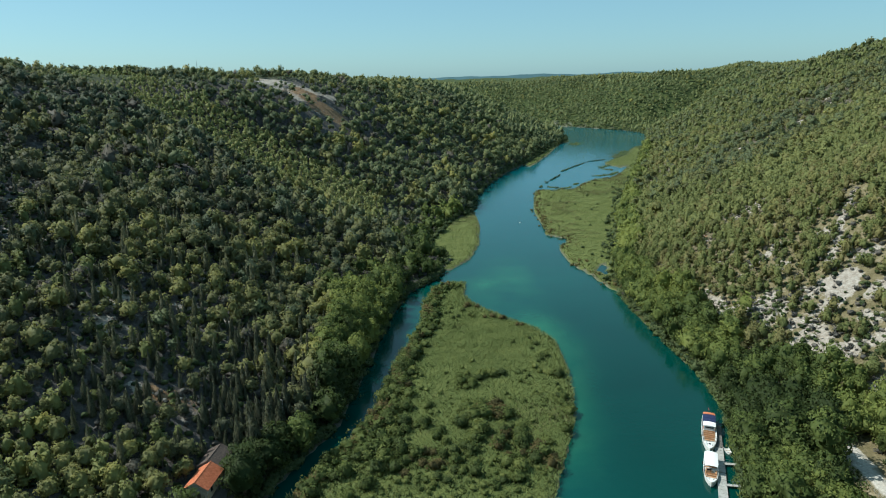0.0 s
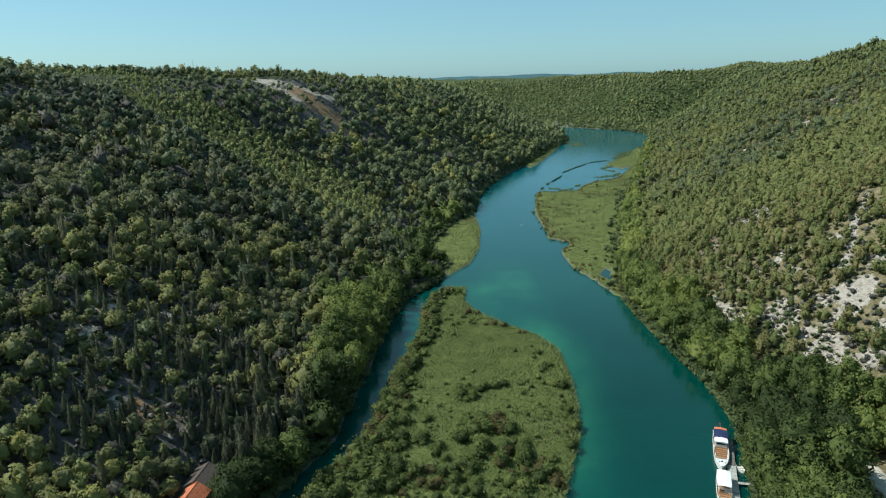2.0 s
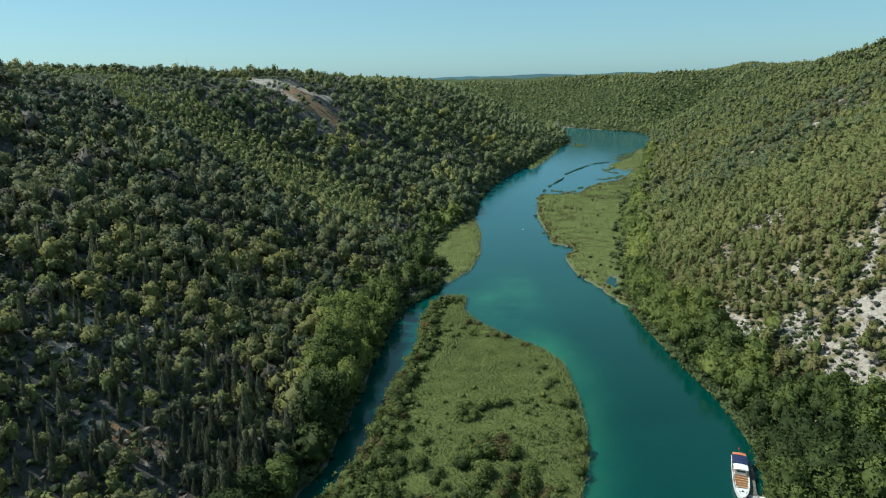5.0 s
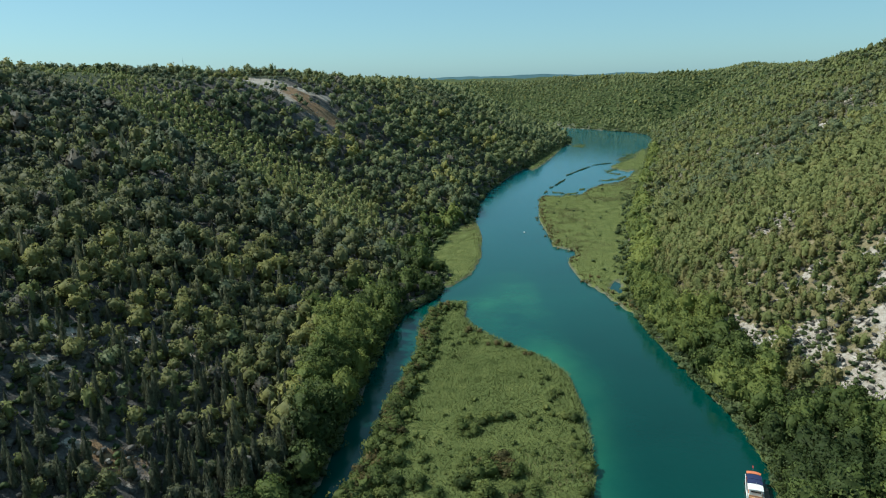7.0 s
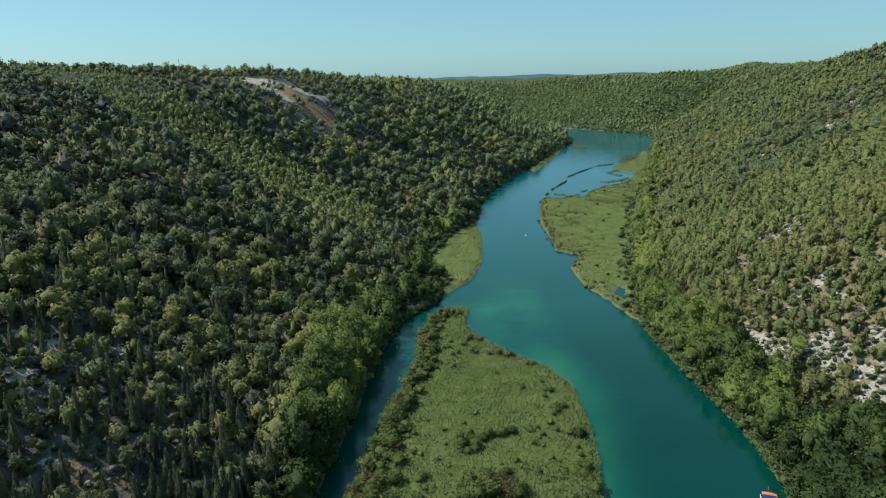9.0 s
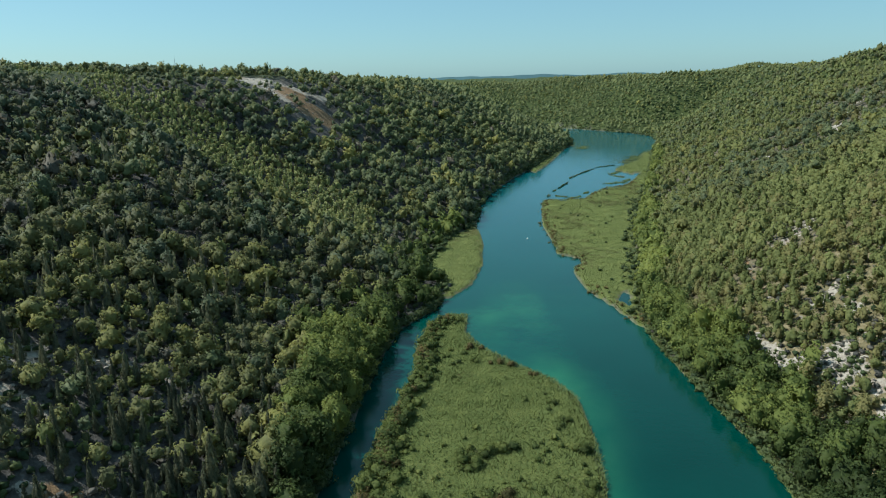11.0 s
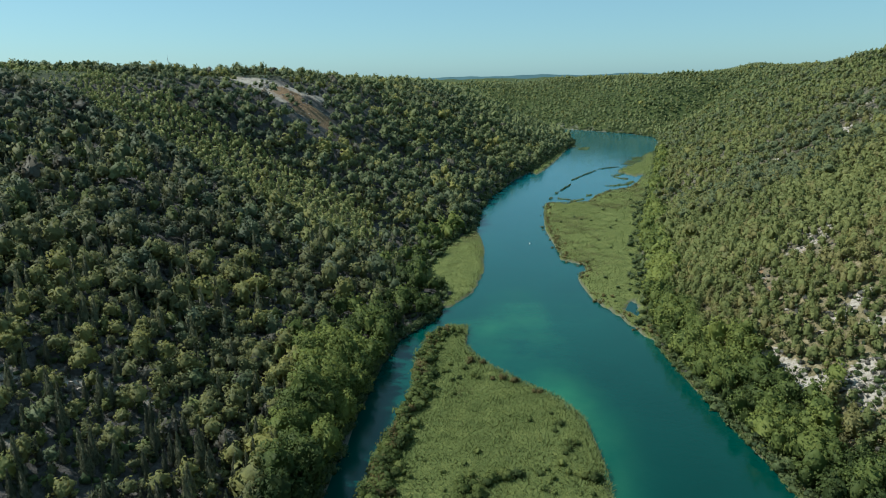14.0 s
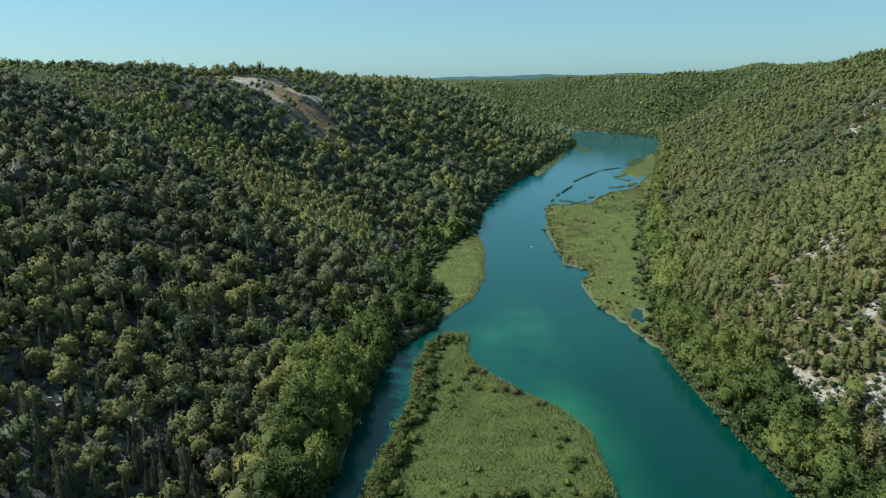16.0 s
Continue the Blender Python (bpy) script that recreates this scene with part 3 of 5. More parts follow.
def bush_crown(rng, detail):
    """Low rounded bush about 2.4 m high and 4 m across."""
    n, leaves, r, leaf = {2: (9, 220, 0.78, 0.28), 1: (6, 52, 0.85, 0.40), 0: (4, 6, 1.1, 0.7), -1: (2, 8, 1.3, 1.2)}[detail]
    c = dome(rng, n, 1.4, 1.2, 0.75, 3, -0.3)
    return leafage(rng, c, r * rng.uniform(0.75, 1.3, n), leaves, leaf, (0, 0, 0.4), ((0, 0, 0.8), (1.45, 1.15), BALL if detail == 2 else SMALL_BALL))


def trunk_mesh(rng, height, girth, limbs, reach):
    """A tapered, slightly bent trunk with limbs reaching into the crown."""
    bm = bmesh.new()

    def taper(a, b, ra, rb, sides=5):
        way = Vector(b) - Vector(a)
        m = Matrix.Translation((Vector(a) + Vector(b)) / 2) @ way.to_track_quat("Z", "Y").to_matrix().to_4x4()
        bmesh.ops.create_cone(bm, cap_ends=True, segments=sides, radius1=ra, radius2=rb, depth=way.length, matrix=m)
    knee = (rng.uniform(-0.25, 0.25), rng.uniform(-0.25, 0.25), height * 0.5)
    tip = (knee[0] * 0.4, knee[1] * 0.4, height)
    taper((0, 0, -0.8), knee, girth, girth * 0.75)
    taper(knee, tip, girth * 0.75, girth * 0.3)
    for i in range(limbs):
        a, k = i * 2.4 + rng.uniform(0, 1), 0.5 + 0.4 * i / max(limbs, 1)
        s = Vector(knee).lerp(Vector(tip), (k - 0.5) * 2 * 0.8)
        taper(s, s + Vector((math.cos(a) * reach, math.sin(a) * reach, reach * 0.6)), girth * 0.4, girth * 0.12, 4)
    me = bpy.data.meshes.new("trunk")
    bm.to_mesh(me)
    bm.free()
    me.materials.append(BARK)
    return me


KINDS = {
    "pine_tree": (pine_crown, PINE, (6.0, 0.22, 4, 1.6), "pine"),
    "dry_pine_tree": (oval_crown, PINE_DRY, (5.0, 0.16, 4, 1.1), "pine"),
    "olive_pine_tree": (oval_crown, PINE_OLIVE, (5.0, 0.16, 4, 1.1), "pine"),
    "withered_pine_tree": (pine_crown, WITHERED, (6.0, 0.20, 4, 1.6), "pine"),
    # pine shape again; this kind carries the valley's haze in its leaves
    "holm_oak": (pine_crown, HAZE_OAK, (6.0, 0.22, 4, 1.6), "oak"),
    "young_pine_tree": (oval_crown, YOUNG_PINE, (6.0, 0.20, 4, 1.6), "pine"),
    "cypress_tree": (cypress_crown, CYPRESS, (7.6, 0.16, 2, 0.4), "cypress"),
    "broadleaf_tree": (broad_crown, BROADLEAF, (7.5, 0.28, 5, 2.2), "tree"),
    "leafy_bush": (bush_crown, ISLAND_LEAF, (1.3, 0.09, 3, 0.7), "bush"),
    "bush": (bush_crown, SHRUB, (1.3, 0.09, 3, 0.7), "bush"),
    "rusty_bush": (bush_crown, RUST, (1.3, 0.09, 3, 0.7), "bush"),
    "grey_bush": (bush_crown, GREY_BUSH, (1.3, 0.09, 3, 0.7), "bush"),
}


def trees(kind, x, y, scale, tint, label, group, squeeze=None):
    """Plants that stand one by one: each with its trunk and crown."""
    crown, material, bole, category = KINDS[kind]
    rng = np.random.default_rng(sum(map(ord, kind)) + len(x))
    shapes = []
    for v in range(5):
        shapes.append((trunk_mesh(rng, *bole), *crown(rng, 2)))
    meshes = {}
    z = land(x, y)[0]
    name = "pine_tree" if kind.endswith("pine_tree") else "bush" if kind.endswith("bush") else kind
    for i in range(len(x)):
        v, shade = rng.integers(0, 5), int(np.clip(tint[i], 0, 0.99) * 6)
        if (v, shade) not in meshes:
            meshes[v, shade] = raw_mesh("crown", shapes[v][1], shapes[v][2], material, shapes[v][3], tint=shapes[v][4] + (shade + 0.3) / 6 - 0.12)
        top = new(name)
        top.empty_display_size = 0.3
        s = scale[i]
        top.matrix_basis = Matrix.LocRotScale((x[i], y[i], z[i]), Euler((rng.uniform(-0.05, 0.05), rng.uniform(-0.05, 0.05), rng.uniform(0, 6.28))), (s, s, s * rng.uniform(0.85, 1.15)))
        for n, me in (("trunk", shapes[v][0]), ("crown", meshes[v, shade])):
            new(n, me).parent = top
        tagged(top, label, category, group)


def forest(name, kind, detail, x, y, scale, tint, label, category):
    """Woods past counting, as one mesh of crowns."""
    if len(x) == 0:
        return
    crown, material, _, _ = KINDS[kind]
    rng = np.random.default_rng(sum(map(ord, name)) + detail)
    z = land(x, y)[0]
    pick, turn = rng.integers(0, 6, len(x)), rng.uniform(0, 6.28, len(x))
    tall = scale * rng.uniform(0.85, 1.2, len(x))
    vs, fs, ns, ts, at = [], [], [], [], 0
    for v in range(6):
        cv, cf, cn, ct = crown(rng, detail)
        k = np.nonzero(pick == v)[0]
        if not len(k):
            continue
        c, s = np.cos(turn[k])[:, None] * scale[k][:, None], np.sin(turn[k])[:, None] * scale[k][:, None]
        p = np.stack([cv[:, 0] * c - cv[:, 1] * s + x[k][:, None], cv[:, 0] * s + cv[:, 1] * c + y[k][:, None], cv[:, 2] * tall[k][:, None] + z[k][:, None]], 2)
        vs.append(p.reshape(-1, 3))
        fs.append((cf[None] + (np.arange(len(k)) * len(cv))[:, None, None]).reshape(-1, 3) + at)
        c, s = np.cos(turn[k])[:, None], np.sin(turn[k])[:, None]
        ns.append(np.stack([cn[:, 0] * c - cn[:, 1] * s, cn[:, 0] * s + cn[:, 1] * c, np.tile(cn[:, 2], (len(k), 1))], 2).reshape(-1, 3))
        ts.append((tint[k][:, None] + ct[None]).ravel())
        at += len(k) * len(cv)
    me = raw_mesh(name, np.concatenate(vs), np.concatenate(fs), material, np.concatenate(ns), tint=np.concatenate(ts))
    tagged(new(name, me), label, category, kind="stuff")


def scatter(box, cell, seed):
    """Jittered grid of places in a box of the plan."""
    rng = np.random.default_rng(seed)
    gx, gy = np.meshgrid(np.arange(box[0], box[1], cell), np.arange(box[2], box[3], cell))
    x = (gx + rng.uniform(-0.48, 0.48, gx.shape) * cell).ravel()
    y = (gy + rng.uniform(-0.48, 0.48, gx.shape) * cell).ravel()
    return x, y, rng.uniform(size=x.size), rng.uniform(size=x.size), rng.normal(size=x.size)


def seen_strip(x, y):
    """The stretch of the valley that the flight overlooks, with a margin."""
    return (y > 95) & (np.abs(x) < 70 + 0.80 * y)


# hillside woods
def hillsides():
    plots = []
    for box, cell, seed in (((-470, 420, 95, 520), 4.7, 11), ((-150, -35, 95, 260), 3.7, 14), ((80, 300, 150, 480), 4.1, 15), ((-620, 720, 520, 1000), 5.8, 12), ((-500, 900, 1000, 1750), 7.2, 13), ((-215, -40, 365, 500), 2.7, 16)):
        x, y, u, v, n = scatter(box, cell, seed)
        keep = seen_strip(x, y)
        plots.append([a[keep] for a in (x, y, u, v, n)])
    x, y, u, v, n = (np.concatenate(a) for a in zip(*plots))
    z, stone, side = land(x, y)
    dl, dr = to_line(x, y, LEFT_FOOT), to_line(x, y, RIGHT_FOOT)
    open_ground = np.maximum(stone, 0.75 * np.maximum.reduce([land(x + a, y + b)[1] for a, b in ((0, 3), (0, 6), (0, -3), (3, 2))]))
    open_ground = np.where(side < 0, np.where(y > 450, np.maximum.reduce([0.92 * stone] + [f * land(x + a, y + b)[1] for a, b, f in ((-1, 7, 0.8), (-3, 14, 0.66), (-5, 22, 0.55), (-7, 30, 0.4))]), stone * 0.85), np.maximum(stone, 0.72 * open_ground))
    open_ground = np.where((side > 0) & (y > 400), np.maximum.reduce([open_ground] + [land(x, y + b)[1] for b in (8, 16, 24)]), open_ground)
    keep = (side != 0) & (u > open_ground * np.where(side > 0, 1.6, 1.25) - 0.10) & ~((side < 0) & (x < -55) & (y < 235) & ((u * 13.7) % 1 < 0.03)) & (np.minimum(dl, dr) > 1.5) & (np.where(side < 0, dl, dr) < np.where(side < 0, np.interp(y, [300, 450, 600, 800], [540, 540, 430, 300]), np.interp(y, [300, 600, 1000, 1500], [340, 380, 420, 700])))
    keep &= (np.arange(len(x)) < len(x) - len(plots[-1][0])) | (np.abs(y - (420 - 0.2 * (x + 45))) < 28)
    grown = (side < 0) & (y > 250) & (np.abs(y - (420 - 0.2 * (x + 45))) > 24)  # old wood of broad crowns
    keep &= (u * 29.7) % 1 < np.where(grown, 0.84, np.where(side > 0, np.where(y > 1080, 0.85, 1.0), np.where(x < -66, 0.85, 1.0)))
    keep &= (np.hypot((x + 82) / 14, (y - 160) / 12) > 1) | ((u * 41.3) % 1 > 0.15)  # thin growth on the slaty clearing
    keep &= (to_line(x, y, TRACK) > np.where(x > 104, 4.2, 6.5)) & ~((np.abs(x + 56.4) < 5.8) & (np.abs(y - 136) < 12)) & (np.hypot((x - 95) / 5, (y - 136) / 6) > 1)
    x, y, u, v, n, stone, side, dl, dr, z, grown = (a[keep] for a in (x, y, u, v, n, open_ground, side, dl, dr, z, grown))
    patch = wave(x, y, 45, 21) * 0.6 + wave(x, y, 17, 22) * 0.4
    far = np.hypot(x, y - 35)
    belt = np.exp(-((y - (420 - 0.2 * (x + 45))) / 27) ** 4) * np.clip((-32 - x) / 15, 0, 1) * (side < 0)
    # west slope and bank darker for shade, up-valley lighter for haze, in the tint
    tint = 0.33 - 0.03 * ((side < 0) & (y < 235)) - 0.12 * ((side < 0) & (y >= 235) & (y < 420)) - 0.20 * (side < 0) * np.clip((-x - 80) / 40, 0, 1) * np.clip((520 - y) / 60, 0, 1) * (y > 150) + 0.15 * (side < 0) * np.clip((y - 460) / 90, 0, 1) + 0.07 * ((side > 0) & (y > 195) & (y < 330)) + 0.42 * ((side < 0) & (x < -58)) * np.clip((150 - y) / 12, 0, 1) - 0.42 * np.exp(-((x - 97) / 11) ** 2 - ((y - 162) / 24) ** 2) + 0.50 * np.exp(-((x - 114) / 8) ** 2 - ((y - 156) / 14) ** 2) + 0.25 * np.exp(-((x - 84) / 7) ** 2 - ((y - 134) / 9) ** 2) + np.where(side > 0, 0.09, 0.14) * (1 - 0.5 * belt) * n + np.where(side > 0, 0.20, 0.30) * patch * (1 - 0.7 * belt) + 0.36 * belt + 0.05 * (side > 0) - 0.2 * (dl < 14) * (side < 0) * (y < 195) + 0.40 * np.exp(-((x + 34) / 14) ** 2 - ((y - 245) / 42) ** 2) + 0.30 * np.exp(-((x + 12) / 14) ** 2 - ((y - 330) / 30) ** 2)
    scale = np.clip(0.86 + np.where(side < 0, 0.24, 0.16) * n * (1 - 0.6 * belt) - 0.13 * belt + 0.06 * (side > 0), 0.42, 1.45) * (1 - 0.35 * np.clip(stone, 0, 1))
    scale *= np.where((side > 0) & (y < 330) & (dr > 24), 0.9, 1.0) * np.where((side < 0) & (y < 260) & (v > 0.6), 0.8, 1.0)
    scale *= 1 + 0.30 * ((side < 0) & (dl < 14) & (y > 130) & (y < 300))  # tall trees along the narrow channel
    scale *= 1 - 0.3 * np.exp(-((x + 4) / 9) ** 2 - ((y - 332) / 20) ** 2)
    scale *= np.where((side < 0) & (z > 90) & (y > 300), np.interp(y, [400, 480], [0.86, 0.64]), 1.0)
    scale *= np.where(y > 1080, 1.18, np.where(y > 1000, 1.12, np.where(y > 520, np.where(side > 0, 1.16, 1.05), np.where(side > 0, 1.04 + 0.12 * np.clip((y - 300) / 60, 0, 1), 0.94)))) * np.where(grown, 1.30, 1.0)
    spires = np.clip(np.exp(-((x + 72) / 30) ** 2 - ((y - 162) / 36) ** 2) * 0.60 + 0.08 * (side < 0) * (y < 520) + 0.25 * np.exp(-((x + 110) / 40) ** 2 - ((y - 240) / 60) ** 2), 0, 0.8)
    spires = np.clip(spires + 0.5 * np.exp(-((x + 50) / 11) ** 2 - ((y - 168) / 26) ** 2), 0, 0.85)
    spires = spires * np.clip((y - 126) / 22, 0.15, 1)
    is_spire = (v < spires) & (z < 80)
    waterside = ((side < 0) & (dl < np.interp(y, [130, 190, 215, 300, 420], [7, 7, 19, 24, 16]) * (1 + 0.5 * wave(x, y, 16, 23))) & (y < 470)) | ((side > 0) & (dr < np.interp(y, [120, 170, 240, 330, 450], [44, 32, 20, 14, 10]) * (1 + 0.6 * wave(x, y, 18, 24))) & (y < 900))
    scale *= np.where(is_spire, 0.98 + 0.35 * np.exp(-((x + 50) / 11) ** 2 - ((y - 172) / 30) ** 2), 1.0) * (1 + 0.35 * np.exp(-((x + 36) / 12) ** 2 - ((y - 245) / 40) ** 2))
    scale = np.where(waterside, np.clip(scale, 0.4, 1.4), scale)
    return x, y, scale, tint, side, far, is_spire & ~waterside, waterside, belt, stone, u, v


hx, hy, hs, ht, hside, hfar, hspire, hwater, hbelt, hstone, hu, hv = hillsides()
print("hillside plants", len(hx))
round_pine = ~hspire & ~hwater
young = (hbelt > 0.45) & ((hu * 19.3) % 1 > 0.05)
order = np.argsort(hfar)


def nearest(mask, count):
    k = order[mask[order]][:count]
    one = np.zeros(len(mask), bool)
    one[k] = True
    return one


# the mix of pines: greener and darker up the valley, olive and withered ones among them
dice = (hu * 57.31 + hv * 31.7) % 1
grove = np.exp(-(to_line(hx, hy, [(205, 455), (262, 525), (345, 580), (430, 620)]) / 42) ** 2)
past_spur = (hside > 0) & (hy > 1110 + 0.14 * (hx - 349))
dark_east = (hside > 0) & (dice > 0.97 - 0.2 * np.clip((hy - 430) / 600, 0, 1) - 0.45 * past_spur - 0.4 * grove)
olive = (hside > 0) & ~dark_east & (dice < np.where(hy < 300, 0.30, 0.12) + 0.2 * wave(hx, hy, 40, 25))
withered = (hside < 0) & (dice < 0.03) & (hbelt < 0.3)
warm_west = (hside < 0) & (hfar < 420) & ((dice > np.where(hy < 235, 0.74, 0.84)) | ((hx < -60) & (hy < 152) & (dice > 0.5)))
# share of haze-coloured crowns rises with distance up the valley
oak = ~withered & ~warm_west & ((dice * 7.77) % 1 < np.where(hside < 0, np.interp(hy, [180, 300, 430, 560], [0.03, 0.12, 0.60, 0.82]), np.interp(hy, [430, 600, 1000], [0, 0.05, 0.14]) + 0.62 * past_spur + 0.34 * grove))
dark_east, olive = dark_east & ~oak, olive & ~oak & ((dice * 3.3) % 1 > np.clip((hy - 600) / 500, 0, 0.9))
# crowns past the spur get a lighter tint for the far haze
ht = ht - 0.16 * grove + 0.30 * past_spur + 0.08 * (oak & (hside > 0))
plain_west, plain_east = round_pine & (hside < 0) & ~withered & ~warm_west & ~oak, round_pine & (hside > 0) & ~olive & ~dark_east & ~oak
singles = {
    "west": nearest(plain_west, 150),
    "warm": nearest(round_pine & warm_west, 40),
    "withered": nearest(round_pine & withered, 16),
    "east": nearest(plain_east, 110),
    "olive": nearest(round_pine & olive, 50),
    "spire": nearest(hspire, 290),
    "bank": nearest(hwater & (hside < 0), 150) | nearest(hwater & (hside > 0), 125),
}
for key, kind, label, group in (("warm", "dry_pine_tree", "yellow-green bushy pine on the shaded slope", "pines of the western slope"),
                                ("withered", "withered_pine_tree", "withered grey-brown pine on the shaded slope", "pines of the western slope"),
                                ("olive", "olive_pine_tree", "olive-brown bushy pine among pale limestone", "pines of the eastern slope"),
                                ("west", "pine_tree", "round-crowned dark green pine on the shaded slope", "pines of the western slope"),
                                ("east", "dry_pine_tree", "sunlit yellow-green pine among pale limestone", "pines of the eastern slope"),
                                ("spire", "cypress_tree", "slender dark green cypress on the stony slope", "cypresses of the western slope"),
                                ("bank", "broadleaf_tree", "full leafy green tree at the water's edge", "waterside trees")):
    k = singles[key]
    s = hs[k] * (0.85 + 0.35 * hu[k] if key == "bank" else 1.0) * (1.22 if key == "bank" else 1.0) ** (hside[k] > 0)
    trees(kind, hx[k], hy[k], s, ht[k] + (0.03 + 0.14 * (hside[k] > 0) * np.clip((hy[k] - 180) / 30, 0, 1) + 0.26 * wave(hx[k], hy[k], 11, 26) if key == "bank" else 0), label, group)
taken = np.logical_or.reduce(list(singles.values()))
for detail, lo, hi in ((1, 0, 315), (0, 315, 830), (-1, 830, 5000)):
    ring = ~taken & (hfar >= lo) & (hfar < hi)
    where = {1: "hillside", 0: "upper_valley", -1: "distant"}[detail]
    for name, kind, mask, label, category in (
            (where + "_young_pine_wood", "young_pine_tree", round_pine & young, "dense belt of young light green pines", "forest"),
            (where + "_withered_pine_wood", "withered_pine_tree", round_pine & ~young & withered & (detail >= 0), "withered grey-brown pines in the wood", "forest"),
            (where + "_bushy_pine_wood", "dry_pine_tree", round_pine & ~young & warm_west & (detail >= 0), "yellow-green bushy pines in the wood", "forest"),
            (where + "_holm_oak_wood", "holm_oak", round_pine & ~young & (oak | ((detail < 0) & (hside < 0))), "dense grey-green wood with bluish haze put into its leaf colour", "forest"),
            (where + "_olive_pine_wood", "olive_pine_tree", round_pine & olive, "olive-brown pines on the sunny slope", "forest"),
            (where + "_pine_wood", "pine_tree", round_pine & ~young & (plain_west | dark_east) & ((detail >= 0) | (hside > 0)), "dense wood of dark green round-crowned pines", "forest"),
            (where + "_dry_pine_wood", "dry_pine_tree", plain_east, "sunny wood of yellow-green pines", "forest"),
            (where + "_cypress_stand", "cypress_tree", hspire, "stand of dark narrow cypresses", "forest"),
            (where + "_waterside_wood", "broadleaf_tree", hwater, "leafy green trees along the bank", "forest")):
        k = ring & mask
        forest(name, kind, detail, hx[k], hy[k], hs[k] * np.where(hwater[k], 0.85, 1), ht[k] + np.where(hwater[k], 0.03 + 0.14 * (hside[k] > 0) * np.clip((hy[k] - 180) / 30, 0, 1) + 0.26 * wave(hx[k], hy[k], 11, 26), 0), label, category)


# ---- reeds, marsh and bank growth ----
def reeds(name, x, y, tall, tint, label, base=1.15, blades=3, material=None):
    """Standing reeds: bent blades in loose tufts, as one mass."""
    rng = np.random.default_rng(len(x))
    n = len(x) * blades
    bx, by = np.repeat(x, blades) + rng.normal(0, 0.25, n), np.repeat(y, blades) + rng.normal(0, 0.25, n)
    h = np.repeat(tall, blades) * rng.uniform(0.7, 1.2, n)
    a, w = rng.uniform(0, 6.28, n), rng.uniform(0.08, 0.20, n)
    lean = rng.normal(0, 0.75, (n, 2)) * h[:, None]
    c, s = np.cos(a) * w, np.sin(a) * w
    p = np.stack([np.stack([bx - c, by - s, np.full(n, base - 0.2)], 1), np.stack([bx + c, by + s, np.full(n, base - 0.2)], 1),
                  np.stack([bx + lean[:, 0], by + lean[:, 1], base + h], 1)], 1).reshape(-1, 3)
    t = p.reshape(-1, 3, 3)
    face = np.cross(t[:, 1] - t[:, 0], t[:, 2] - t[:, 0])
    p = np.where((face[:, 2] < 0)[:, None, None], t[:, ::-1], t).reshape(-1, 3)
    soft = np.repeat(np.stack([rng.normal(0, 0.2, n), rng.normal(0, 0.2, n), np.ones(n)], 1), 3, axis=0)
    me = raw_mesh(name, p, np.arange(n * 3).reshape(-1, 3), material or REED, soft, tint=np.repeat(tint, blades * 3) + np.repeat(rng.normal(0, 0.07, n), 3))
    tagged(new(name, me), label, "reeds", kind="stuff")


def reed_bed(name, ring, cell, seed, tall, label, blades=3):
    xs, ys = [p[0] for p in ring], [p[1] for p in ring]
    x, y, u, v, n = scatter((min(xs), max(xs), min(ys), max(ys)), cell, seed)
    keep = (within(x, y, ring) > -0.4) & (y > 90) & (((x - 84 - 0.12 * (y - 325)) / 4.3) ** 2 + ((y - 324) / 12) ** 2 > 1) & (land(x, y)[2] == 0)
    x, y, u, v, n = (a[keep] for a in (x, y, u, v, n))
    edge = np.exp(-within(x, y, ring) / 2.5)
    soft = wave(x, y, 34, seed) * 0.5 + wave(x, y, 9, seed + 1) * 0.3
    reeds(name, x, y, tall * (0.75 + 0.3 * u + 0.25 * edge + 0.2 * soft), 0.40 + 0.26 * soft + 0.05 * n + 0.12 * edge, label, blades=blades)


def sedge(name, ring, cell, seed, tall, patch, thick, label):
    """Brownish sedge in drifts among the reeds."""
    xs, ys = [p[0] for p in ring], [p[1] for p in ring]
    x, y, u, v, n = scatter((min(xs), max(xs), min(ys), max(ys)), cell, seed)
    drift = wave(x, y / 2, patch, seed) + 0.6 * wave(x, y, patch / 3, seed + 1)
    keep = (within(x, y, ring) > 0.3) & (y > 90) & (u < thick * np.clip(drift - 0.15, 0, 1)) & (((x - 84 - 0.12 * (y - 325)) / 4.3) ** 2 + ((y - 324) / 12) ** 2 > 1) & (land(x, y)[2] == 0)
    reeds(name, x[keep], y[keep], tall * (0.7 + 0.5 * v[keep]), 0.45 + 0.2 * n[keep], label, material=SEDGE)


sedge("marsh_sedge", MARSH_EAST, 1.0, 37, 0.85, 26, 1.4, "drifts of brownish sedge in the marsh")
sedge("island_sedge", ISLAND, 0.7, 38, 0.85, 20, 0.6, "drifts of brownish sedge among the island reeds")
sedge("bank_sedge", MARSH_WEST, 1.0, 39, 0.85, 18, 1.0, "drifts of brownish sedge in the bank marsh")
reed_bed("island_reeds", ISLAND, 0.52, 31, 0.7, "dense pale green reeds covering the river island")
reed_bed("marsh_reeds", MARSH_EAST, 1.1, 32, 0.7, "flat pale green marsh reeds on the river bend")
reed_bed("bank_reeds", MARSH_WEST, 1.0, 33, 0.7, "pale green reeds in a small bank marsh")
reed_bed("outer_marsh_reeds", MARSH_FAR, 1.6, 34, 0.9, "broken marsh reeds at the far bend")
rng = np.random.default_rng(36)
